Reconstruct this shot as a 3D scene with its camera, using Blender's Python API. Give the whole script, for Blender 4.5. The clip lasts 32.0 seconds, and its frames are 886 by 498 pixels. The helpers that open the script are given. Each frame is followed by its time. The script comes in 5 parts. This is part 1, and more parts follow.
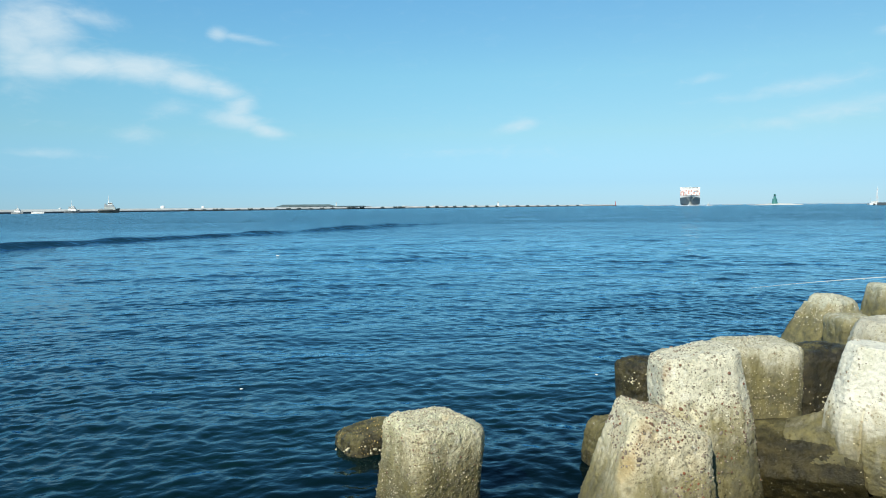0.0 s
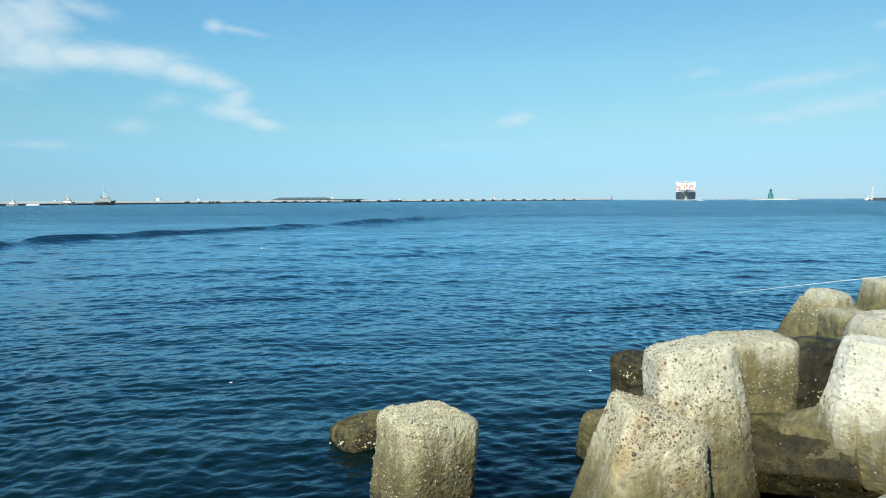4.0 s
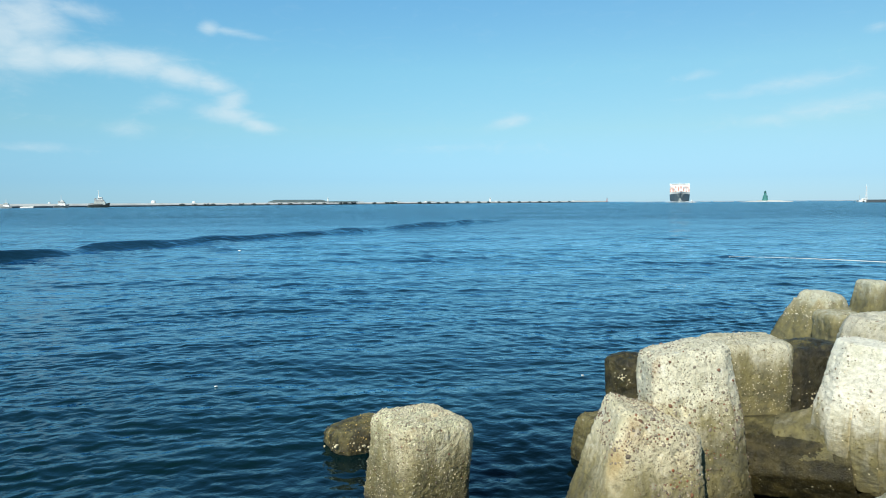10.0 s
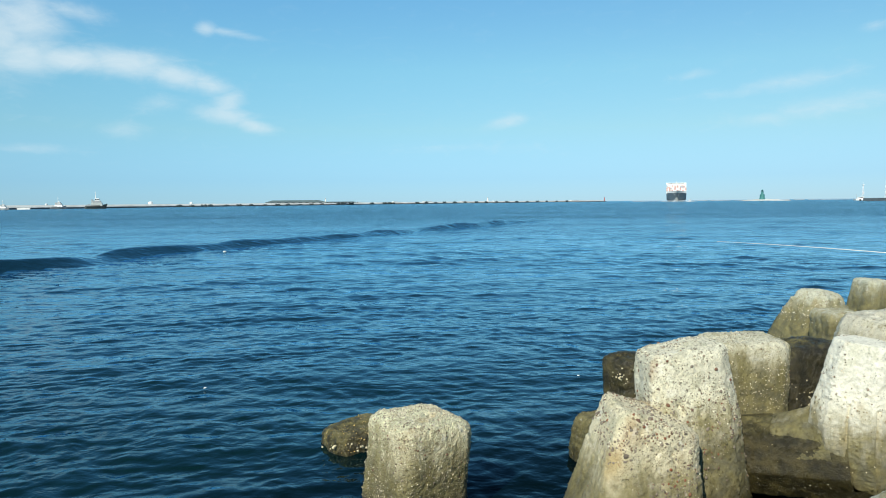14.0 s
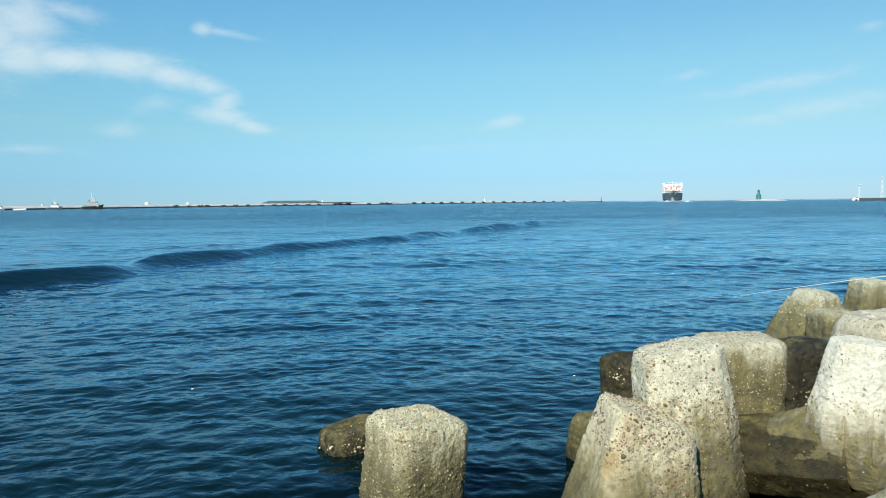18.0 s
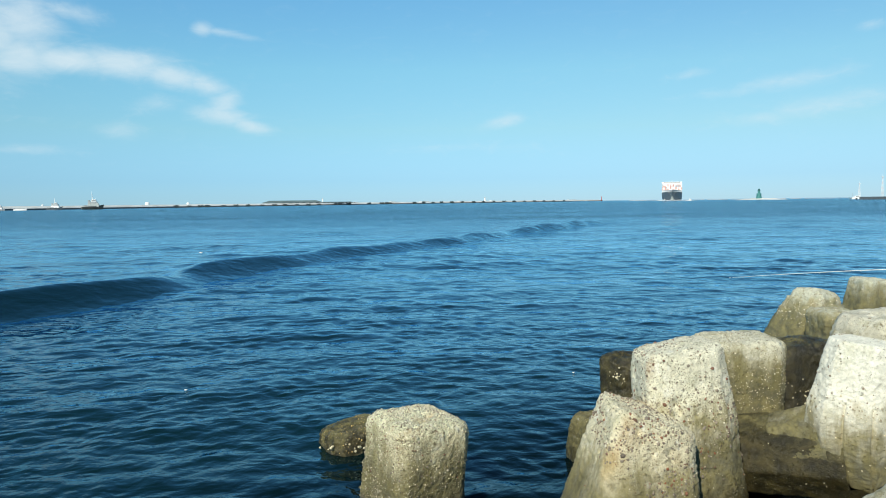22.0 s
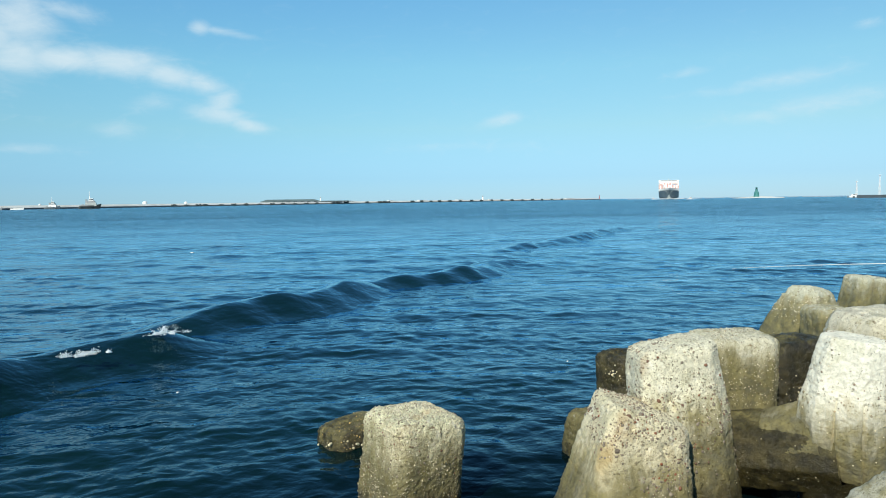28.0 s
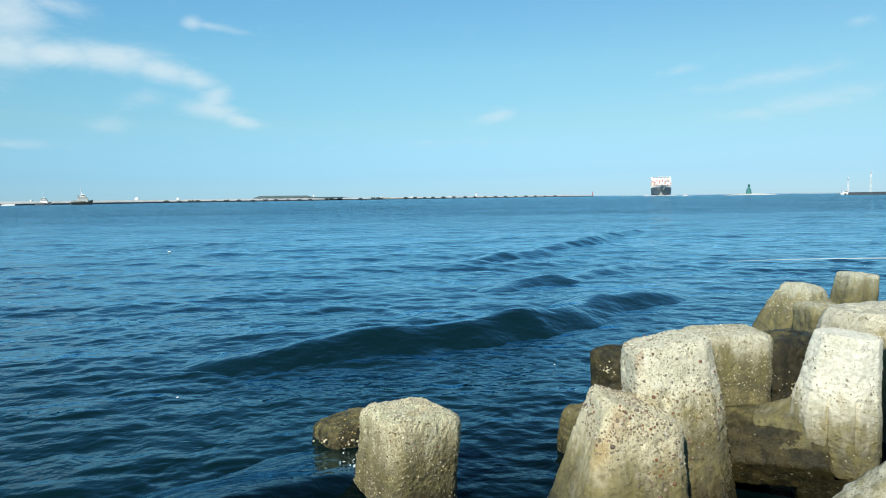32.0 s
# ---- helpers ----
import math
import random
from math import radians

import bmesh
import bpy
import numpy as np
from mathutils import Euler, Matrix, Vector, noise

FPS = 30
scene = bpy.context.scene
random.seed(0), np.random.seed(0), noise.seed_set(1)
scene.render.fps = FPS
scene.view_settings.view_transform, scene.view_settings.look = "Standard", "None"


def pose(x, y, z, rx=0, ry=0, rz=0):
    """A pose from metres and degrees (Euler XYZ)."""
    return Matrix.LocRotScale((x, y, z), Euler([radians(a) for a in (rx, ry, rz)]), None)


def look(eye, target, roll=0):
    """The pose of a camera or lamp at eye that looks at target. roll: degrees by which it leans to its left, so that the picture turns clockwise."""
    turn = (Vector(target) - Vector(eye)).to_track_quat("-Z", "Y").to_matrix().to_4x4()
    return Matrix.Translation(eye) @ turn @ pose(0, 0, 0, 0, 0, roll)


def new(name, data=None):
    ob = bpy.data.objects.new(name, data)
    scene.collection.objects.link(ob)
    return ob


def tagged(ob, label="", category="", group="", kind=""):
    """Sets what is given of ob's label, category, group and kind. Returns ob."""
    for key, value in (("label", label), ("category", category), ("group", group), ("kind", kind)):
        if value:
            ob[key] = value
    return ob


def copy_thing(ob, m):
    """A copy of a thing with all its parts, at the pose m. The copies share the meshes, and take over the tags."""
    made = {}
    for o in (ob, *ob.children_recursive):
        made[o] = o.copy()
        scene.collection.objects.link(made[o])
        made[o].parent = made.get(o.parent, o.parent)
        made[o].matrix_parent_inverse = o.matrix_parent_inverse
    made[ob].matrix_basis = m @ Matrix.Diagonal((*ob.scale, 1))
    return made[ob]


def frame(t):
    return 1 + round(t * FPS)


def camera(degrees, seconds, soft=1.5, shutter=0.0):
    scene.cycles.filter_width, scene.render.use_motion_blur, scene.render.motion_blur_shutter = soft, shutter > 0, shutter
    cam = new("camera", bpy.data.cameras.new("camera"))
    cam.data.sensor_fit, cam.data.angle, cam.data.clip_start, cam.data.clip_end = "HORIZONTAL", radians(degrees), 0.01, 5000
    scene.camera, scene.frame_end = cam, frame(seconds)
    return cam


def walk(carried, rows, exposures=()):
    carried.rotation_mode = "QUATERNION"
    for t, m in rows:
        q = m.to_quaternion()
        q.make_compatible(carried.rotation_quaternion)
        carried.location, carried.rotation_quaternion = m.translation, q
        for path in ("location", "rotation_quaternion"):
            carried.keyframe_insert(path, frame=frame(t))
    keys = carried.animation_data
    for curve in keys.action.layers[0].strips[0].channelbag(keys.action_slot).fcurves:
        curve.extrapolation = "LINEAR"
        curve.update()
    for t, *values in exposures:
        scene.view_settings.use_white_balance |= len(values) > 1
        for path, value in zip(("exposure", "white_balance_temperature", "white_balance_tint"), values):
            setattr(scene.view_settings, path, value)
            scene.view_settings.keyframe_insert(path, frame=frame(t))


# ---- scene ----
# The path: seconds, place, tilt from straight down, turn, lean
PATH = [
    (0, -0.035, -0.066, 3.296, 86.594, 0.787, -0.593),
    (0.5, -0.028, -0.051, 3.292, 86.497, 0.79, -0.513),
    (1, -0.023, -0.04, 3.29, 86.384, 0.776, -0.446),
    (1.5, -0.022, -0.035, 3.289, 86.259, 0.735, -0.401),
    (2, -0.026, -0.033, 3.29, 86.139, 0.665, -0.363),
    (2.5, -0.03, -0.032, 3.291, 86.056, 0.595, -0.343),
    (3, -0.03, -0.029, 3.291, 86.03, 0.545, -0.349),
    (3.5, -0.022, -0.022, 3.288, 86.039, 0.541, -0.373),
    (5.5, -0.03, -0.012, 3.287, 86.194, 0.262, -0.264),
    (6, -0.024, -0.015, 3.29, 86.184, 0.261, -0.296),
    (6.5, -0.017, -0.017, 3.293, 86.159, 0.269, -0.339),
    (7, -0.015, -0.017, 3.294, 86.148, 0.25, -0.353),
    (7.5, -0.017, -0.016, 3.294, 86.158, 0.209, -0.335),
    (8, -0.018, -0.017, 3.293, 86.186, 0.172, -0.315),
    (8.5, -0.017, -0.017, 3.293, 86.211, 0.148, -0.326),
    (9, -0.015, -0.015, 3.294, 86.225, 0.13, -0.343),
    (9.5, -0.011, -0.01, 3.293, 86.236, 0.127, -0.363),
    (10, -0.006, -0.005, 3.291, 86.247, 0.133, -0.404),
    (10.5, -0.003, -0.003, 3.291, 86.246, 0.135, -0.454),
    (11, 0.002, -0, 3.294, 86.231, 0.136, -0.527),
    (11.5, 0.005, 0.002, 3.297, 86.218, 0.117, -0.588),
    (12, 0.003, 0.004, 3.297, 86.218, 0.067, -0.612),
    (12.5, 0.001, 0.003, 3.297, 86.218, 0.027, -0.627),
    (13, 0, -0, 3.297, 86.215, -0.002, -0.634),
    (13.5, -0, -0.003, 3.296, 86.223, -0.029, -0.617),
    (14, 0, -0.001, 3.294, 86.243, -0.049, -0.611),
    (14.5, 0.001, 0.001, 3.291, 86.273, -0.068, -0.645),
    (16.5, -0.005, 0.007, 3.296, 86.28, -0.233, -0.584),
    (17, -0.003, 0.005, 3.296, 86.269, -0.248, -0.616),
    (17.5, -0.001, 0.007, 3.295, 86.265, -0.267, -0.644),
    (18, -0, 0.007, 3.294, 86.263, -0.286, -0.654),
    (18.5, -0.002, 0.008, 3.293, 86.263, -0.317, -0.642),
    (19, -0.003, 0.01, 3.293, 86.263, -0.354, -0.649),
    (19.5, -0.001, 0.008, 3.295, 86.243, -0.358, -0.681),
    (20, 0.003, 0, 3.298, 86.215, -0.321, -0.706),
    (20.5, 0.005, -0.009, 3.3, 86.202, -0.287, -0.717),
    (21, 0.005, -0.014, 3.3, 86.208, -0.276, -0.724),
    (21.5, 0.005, -0.015, 3.301, 86.219, -0.272, -0.747),
    (22, 0.005, -0.015, 3.302, 86.228, -0.263, -0.762),
    (22.5, 0.004, -0.011, 3.303, 86.241, -0.246, -0.749),
    (22.6, 0.005, -0.011, 3.303, 86.244, -0.243, -0.749),
    (23, 0.007, -0.011, 3.301, 86.252, -0.236, -0.773),
    (23.5, 0.01, -0.014, 3.299, 86.255, -0.227, -0.79),
    (24, 0.007, -0.02, 3.299, 86.254, -0.235, -0.776),
    (24.5, 0.002, -0.032, 3.3, 86.26, -0.251, -0.754),
    (25, 0.001, -0.038, 3.301, 86.265, -0.257, -0.753),
    (25.5, 0.005, -0.039, 3.304, 86.256, -0.238, -0.805),
    (27.5, 0.012, -0.088, 3.309, 86.148, -0.41, -0.863),
    (28, 0.019, -0.096, 3.304, 86.125, -0.422, -0.837),
    (28.5, 0.024, -0.102, 3.302, 86.099, -0.448, -0.832),
    (29, 0.025, -0.108, 3.304, 86.061, -0.508, -0.85),
    (29.5, 0.019, -0.116, 3.306, 86.023, -0.598, -0.857),
    (30, 0.009, -0.124, 3.309, 85.988, -0.707, -0.845),
    (30.5, -0, -0.128, 3.309, 85.95, -0.805, -0.81),
    (31, -0.004, -0.124, 3.309, 85.903, -0.861, -0.773),
    (31.5, -0.005, -0.113, 3.309, 85.858, -0.9, -0.756),
    (32, -0.008, -0.103, 3.306, 85.838, -0.951, -0.752),
]


def view(x, y, z, tilt, turn, lean):
    return pose(x, y, z, 0, 0, turn) @ pose(0, 0, 0, tilt) @ pose(0, 0, 0, 0, 0, lean)


cam = camera(64, 32.0, soft=1.0)
walk(cam, [(r[0], view(*r[1:])) for r in PATH])

# ---- light ----
SUN_EL, SUN_AZ = radians(36), radians(206)   # azimuth clockwise from +y
to_sun = Vector((math.sin(SUN_AZ) * math.cos(SUN_EL), math.cos(SUN_AZ) * math.cos(SUN_EL), math.sin(SUN_EL)))
sun = new("sun", bpy.data.lights.new("sun", "SUN"))
sun.data.energy, sun.data.angle, sun.data.color = 5.1, radians(0.5), (1.0, 0.94, 0.78)
sun.matrix_world = look((0, 0, 0), -to_sun)


class Nodes:
    """A short way to write node trees."""

    def __init__(self, tree):
        self.tree = tree

    def __call__(self, kind, values=None, out=0, operation="", blend="", easing=""):
        n = self.tree.nodes.new(kind)
        if operation:
            n.operation = operation
        if blend:
            n.data_type, n.blend_type = "RGBA", blend
        if easing:
            n.interpolation_type = easing
        for k, v in (values or {}).items():
            if isinstance(v, bpy.types.NodeSocket):
                self.tree.links.new(v, n.inputs[k])
            else:
                n.inputs[k].default_value = v
        return n.outputs[out] if len(n.outputs) else n

    def math(self, op, a, b=0.0, c=0.0):
        return self("ShaderNodeMath", {0: a, 1: b, 2: c}, operation=op)

    def mix(self, fac, a, b, blend="MIX"):
        return self("ShaderNodeMix", {0: fac, 6: a, 7: b}, 2, blend=blend)

    def smooth(self, v, lo, hi, a=0.0, b=1.0):
        return self("ShaderNodeMapRange", {0: v, 1: lo, 2: hi, 3: a, 4: b}, easing="SMOOTHSTEP")

    def noise(self, vec, scale, detail=4.0, rough=0.55, dist=0.0):
        return self("ShaderNodeTexNoise", {"Vector": vec, "Scale": scale, "Detail": detail, "Roughness": rough, "Distortion": dist})

    def stretch(self, vec, scale, rot=(0, 0, 0), loc=(0, 0, 0)):
        return self("ShaderNodeMapping", {"Vector": vec, "Scale": scale, "Rotation": rot, "Location": loc})


SKY_STRENGTH = 0.144
world = bpy.data.worlds.new("sky")
scene.world = world
world.use_nodes = True
world.node_tree.nodes.clear()
N = Nodes(world.node_tree)
ray = N("ShaderNodeTexCoord")
parts = N("ShaderNodeSeparateXYZ", {0: ray})
dx, dy, dz = parts, parts.node.outputs[1], parts.node.outputs[2]
sky = N("ShaderNodeTexSky")
air = sky.node
air.sky_type, air.sun_disc, air.sun_elevation, air.sun_rotation = "NISHITA", False, SUN_EL, SUN_AZ
air.air_density, air.dust_density, air.ozone_density = 1.0, 0.0, 1.0
az = N.math("ARCTAN2", dx, dy)
el = N.math("ARCSINE", dz)
# sea haze: clear air overhead, whiter towards the horizon
ramp = N("ShaderNodeValToRGB", {0: N.math("DIVIDE", el, 0.4)})
stops = ramp.node.color_ramp.elements
stops[0].position, stops[0].color = 0.0, (0.238, 0.445, 0.86, 1)
stops[1].position, stops[1].color = 0.70, (0.53, 0.90, 0.97, 1)
for at_, tint_ in ((0.08, (0.272, 0.478, 0.81, 1)), (0.25, (0.44, 0.648, 0.725, 1)), (0.45, (0.53, 0.825, 0.83, 1))):
    stops.new(at_).color = tint_
air_tint = ramp
sky = N.mix(1.0, sky, air_tint, "MULTIPLY")
# the air is a little duller away from the sun's side
dull = N("ShaderNodeCombineColor", {0: N.smooth(az, -0.5, 0.55, 0.96, 0.99), 1: N.smooth(az, -0.5, 0.55, 1.02, 0.94), 2: N.smooth(az, -0.5, 0.55, 1.04, 0.92)})
sky = N.mix(1.0, sky, dull, "MULTIPLY")
# thin clouds: centre azimuth, elevation, half length, half width, slope, thickness
CLOUDS = [
    (-0.528, 0.220, 0.048, 0.040, 0.00, 0.95),
    (-0.524, 0.182, 0.048, 0.027, 0.00, 0.98),
    (-0.546, 0.202, 0.032, 0.048, 0.00, 1.00),
    (-0.473, 0.179, 0.068, 0.016, -0.02, 1.00),
    (-0.412, 0.179, 0.064, 0.018, -0.06, 1.00),
    (-0.355, 0.168, 0.048, 0.016, -0.20, 0.88),
    (-0.310, 0.157, 0.040, 0.014, -0.25, 0.78),
    (-0.289, 0.136, 0.024, 0.019, 0.30, 0.80),
    (-0.293, 0.118, 0.044, 0.013, -0.10, 0.80),
    (-0.254, 0.105, 0.029, 0.010, -0.20, 0.86),
    (-0.474, 0.236, 0.056, 0.012, -0.12, 0.62),
    (-0.314, 0.228, 0.016, 0.009, 0.00, 0.82),
    (-0.283, 0.224, 0.044, 0.006, -0.12, 0.66),
    (-0.374, 0.131, 0.036, 0.014, 0.10, 0.48),
    (-0.417, 0.096, 0.032, 0.012, 0.00, 0.50),
    (-0.520, 0.070, 0.060, 0.007, -0.02, 0.48),
    (0.092, 0.111, 0.032, 0.010, 0.20, 0.72),
    (0.335, 0.162, 0.036, 0.007, 0.08, 0.46),
    (0.452, 0.145, 0.076, 0.011, 0.10, 0.50),
    (0.502, 0.114, 0.096, 0.013, 0.12, 0.54),
    (0.421, 0.102, 0.048, 0.010, 0.00, 0.50),
    (0.544, 0.201, 0.020, 0.007, 0.10, 0.44),
    (0.029, 0.075, 0.112, 0.009, 0.00, 0.38),
    (0.387, 0.136, 0.072, 0.008, 0.05, 0.44),
]
puff = N.noise(N.stretch(ray, (1, 1, 1.6)), 11.0, 7.0, 0.6, 0.8)
wisp = N.noise(N.stretch(ray, (1, 1, 2.6)), 30.0, 5.0, 0.6, 0.9)
cover = 0.0
for ca, ce, ha, he, slope, thick in CLOUDS:
    u = N.math("SUBTRACT", az, ca)
    v = N.math("SUBTRACT", N.math("SUBTRACT", el, ce), N.math("MULTIPLY", u, slope))
    u, v = N.math("DIVIDE", u, ha), N.math("DIVIDE", v, he)
    r2 = N.math("ADD", N.math("MULTIPLY", u, u), N.math("MULTIPLY", v, v))
    blob = N.math("MULTIPLY", N.math("EXPONENT", N.math("MULTIPLY", r2, -0.8)), thick)
    cover = N.math("MAXIMUM", cover, blob)
ragged = N.math("ADD", N.math("MULTIPLY", puff, 0.75), N.math("MULTIPLY", wisp, 0.45))
cover = N.math("MULTIPLY", N.smooth(N.math("MULTIPLY_ADD", ragged, 0.8, N.math("MULTIPLY", cover, 0.85)), 0.58, 1.50), 0.80)
haze = N.math("MULTIPLY", N.smooth(wisp, 0.5, 0.85), 0.05)
cover = N.math("MULTIPLY", N.math("ADD", cover, haze), N.smooth(el, 0.0, 0.08))
lit = N.mix(cover, sky, (5.0, 5.9, 6.3, 1))
back = N("ShaderNodeBackground", {"Color": lit, "Strength": SKY_STRENGTH})
N("ShaderNodeOutputWorld", {0: back})

# ---- materials ----


def material(name):
    m = bpy.data.materials.new(name)
    m.use_nodes = True
    m.node_tree.nodes.clear()
    return m, Nodes(m.node_tree)


def finish(n, m, **inputs):
    shader = n("ShaderNodeBsdfPrincipled", {k.replace("_", " "): v for k, v in inputs.items()})
    n("ShaderNodeOutputMaterial", {0: shader})
    return m


def painted(name, colour, rough=0.5, wear=0.25, scale=0.4, metal=0.0):
    """Weathered paint, plaster or rock: two scales of uneven tone and a little relief."""
    m, n = material(name)
    c = n("ShaderNodeTexCoord", out=3)
    big, fine = n.noise(c, scale, 4), n.noise(c, scale * 9, 5)
    t = n.math("ADD", n.math("MULTIPLY", big, 0.6), n.math("MULTIPLY", fine, 0.4))
    dark = tuple(v * (1 - wear) for v in colour) + (1,)
    light = tuple(min(1, v * (1 + wear * 0.5)) for v in colour) + (1,)
    col = n.mix(n.smooth(t, 0.35, 0.65), dark, light)
    bump = n("ShaderNodeBump", {"Strength": 0.3, "Distance": 0.02 / scale, "Height": fine})
    return finish(n, m, Base_Color=col, Roughness=rough, Metallic=metal, Normal=bump)


def water_material():
    m, n = material("sea_water")
    c = n("ShaderNodeTexCoord", out=3)
    fine = n.noise(n.stretch(c, (1.15, 1.25, 1), (0, 0, 0.25)), 3.6, 3, 0.55, 0.4)
    chop = n.noise(n.stretch(c, (1.05, 1.3, 1), (0, 0, -0.2), (7, 3, 0)), 0.9, 3, 0.55, 0.3)
    swell = n.noise(n.stretch(c, (0.5, 1.7, 1), (0, 0, 0.12)), 0.16, 3, 0.55)
    mid = n.noise(n.stretch(c, (1.0, 1.3, 1), (0, 0, 0.3), (3, 9, 0)), 0.38, 3, 0.55, 0.3)
    slick = n.noise(n.stretch(c, (0.25, 1.0, 1), (0, 0, 0.1)), 0.045, 3, 0.5)
    broad = n.noise(n.stretch(c, (0.6, 1.3, 1), (0, 0, 0.05), (30, 10, 0)), 0.07, 4, 0.6)
    # darker over the rocks by the shore, deep blue further out
    where = n("ShaderNodeSeparateXYZ", {0: n("ShaderNodeNewGeometry")})
    out = where.node.outputs[1]
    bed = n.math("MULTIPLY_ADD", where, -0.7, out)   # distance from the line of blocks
    relief = n.math("ADD", n.math("MULTIPLY", fine, n.smooth(out, 9.0, 24.0, 0.030, 0.014)), n.math("ADD", n.math("MULTIPLY", chop, n.smooth(out, 25.0, 70.0, 0.16, 0.25)), n.math("ADD", n.math("ADD", n.math("MULTIPLY", mid, 0.22), n.math("MULTIPLY", swell, 0.36)), n.math("MULTIPLY", broad, 0.4))))
    bump = n("ShaderNodeBump", {"Strength": n.math("MULTIPLY", n.smooth(slick, 0.3, 0.7, 0.6, 1.0), n.math("ADD", n.smooth(out, 9.0, 26.0, 0.70, 0.45), n.smooth(out, 34.0, 180.0, 0.0, 1.45))), "Distance": 1.0, "Height": relief})
    deep = n.mix(n.smooth(slick, 0.35, 0.65), (0.0020, 0.0155, 0.0195, 1), (0.0028, 0.021, 0.029, 1))
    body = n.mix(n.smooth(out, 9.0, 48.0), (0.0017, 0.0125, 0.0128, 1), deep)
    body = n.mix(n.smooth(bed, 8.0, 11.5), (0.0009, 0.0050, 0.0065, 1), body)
    rough = n.smooth(out, 15.0, 160.0, 0.04, 0.16)
    under = n("ShaderNodeBsdfDiffuse", {"Color": body, "Normal": bump})
    gloss = n("ShaderNodeBsdfGlossy", {"Color": (0.56, 0.83, 0.99, 1), "Roughness": rough, "Normal": bump})
    # mirror strength varies by place: lower IOR by the shore and the blocks
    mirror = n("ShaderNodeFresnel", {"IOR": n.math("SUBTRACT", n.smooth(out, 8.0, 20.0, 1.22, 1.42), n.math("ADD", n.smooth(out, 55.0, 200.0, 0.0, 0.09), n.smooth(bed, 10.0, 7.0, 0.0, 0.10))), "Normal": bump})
    split = n.math("MULTIPLY", mirror, n.math("MULTIPLY_ADD", mirror, -0.3, 1.3))
    n("ShaderNodeOutputMaterial", {0: n("ShaderNodeMixShader", {0: split, 1: under, 2: gloss})})
    return m


def growth(n, col, c, z, patch, cloud, tide, weed=1.0, streak=1.2):
    """Growth of the splash zone over a colour, with a ragged edge and runs: olive above, dark and wet below."""
    runs = n.noise(n.stretch(c, (1, 1, 0.22)), 7, 5, 0.65)
    edge = n.math("ADD", z, n.math("ADD", n.math("MULTIPLY", n.math("SUBTRACT", runs, 0.5), -streak), n.math("MULTIPLY", n.math("SUBTRACT", patch, 0.5), -0.85 * streak)))
    blend = n.math("ADD", n.math("MULTIPLY", runs, 0.4), n.math("MULTIPLY", cloud, 0.6))
    ochre = n.math("MULTIPLY", n.smooth(edge, tide + 0.42, tide + 0.02), n.smooth(blend, 0.34, 0.62, 0.30, 0.85))
    col = n.mix(ochre, col, n.mix(cloud, (0.15, 0.125, 0.042, 1), (0.43, 0.375, 0.18, 1)))
    olive = n.smooth(edge, tide + 0.28, tide - 0.25)
    col = n.mix(n.math("MULTIPLY", olive, 0.82), col, n.mix(n.smooth(cloud, 0.3, 0.7), (0.045, 0.042, 0.013, 1), (0.20, 0.175, 0.065, 1)))
    wet = n.smooth(edge, tide * 0.5 + 0.05, tide * 0.5 - 0.25)
    col = n.mix(n.math("MULTIPLY", wet, 0.88), col, n.mix(n.smooth(cloud, 0.35, 0.65), (0.012 * weed, 0.010 * weed, 0.004 * weed, 1), (0.065 * weed, 0.052 * weed, 0.016 * weed, 1)))
    return col, wet


def pebble_material(name, tide, dark=False):
    m, n = material(name)
    c = n("ShaderNodeTexCoord", out=3)
    where = n("ShaderNodeNewGeometry")
    z = n("ShaderNodeSeparateXYZ", {0: where}, 2)
    ramp = n("ShaderNodeValToRGB", {0: where.node.outputs["Random Per Island"]})
    e = ramp.node.color_ramp.elements
    e[0].position, e[0].color = 0.0, (0.80, 0.74, 0.58, 1)
    e[1].position, e[1].color = 1.0, (0.07, 0.05, 0.03, 1)
    for p, k in ((0.42, (0.70, 0.63, 0.46, 1)), (0.62, (0.52, 0.46, 0.33, 1)), (0.76, (0.36, 0.31, 0.23, 1)), (0.88, (0.20, 0.15, 0.09, 1)), (0.95, (0.16, 0.09, 0.05, 1))):
        e.new(p).color = k
    if dark:
        for i, k in enumerate(((0.30, 0.25, 0.18), (0.20, 0.17, 0.13), (0.13, 0.105, 0.08), (0.24, 0.085, 0.04), (0.10, 0.075, 0.05), (0.42, 0.36, 0.27), (0.07, 0.055, 0.045))):
            e[i].color = k + (1,)
    col, wet = growth(n, ramp, c, z, n.noise(c, 1.6, 5, 0.6), n.noise(c, 6.5, 6, 0.66), tide)
    col = n.mix(0.25, col, ramp)
    bump = n("ShaderNodeBump", {"Strength": 0.4, "Distance": 0.003, "Height": n.noise(c, 160, 3)})
    return finish(n, m, Base_Color=col, Roughness=0.8, Normal=bump)


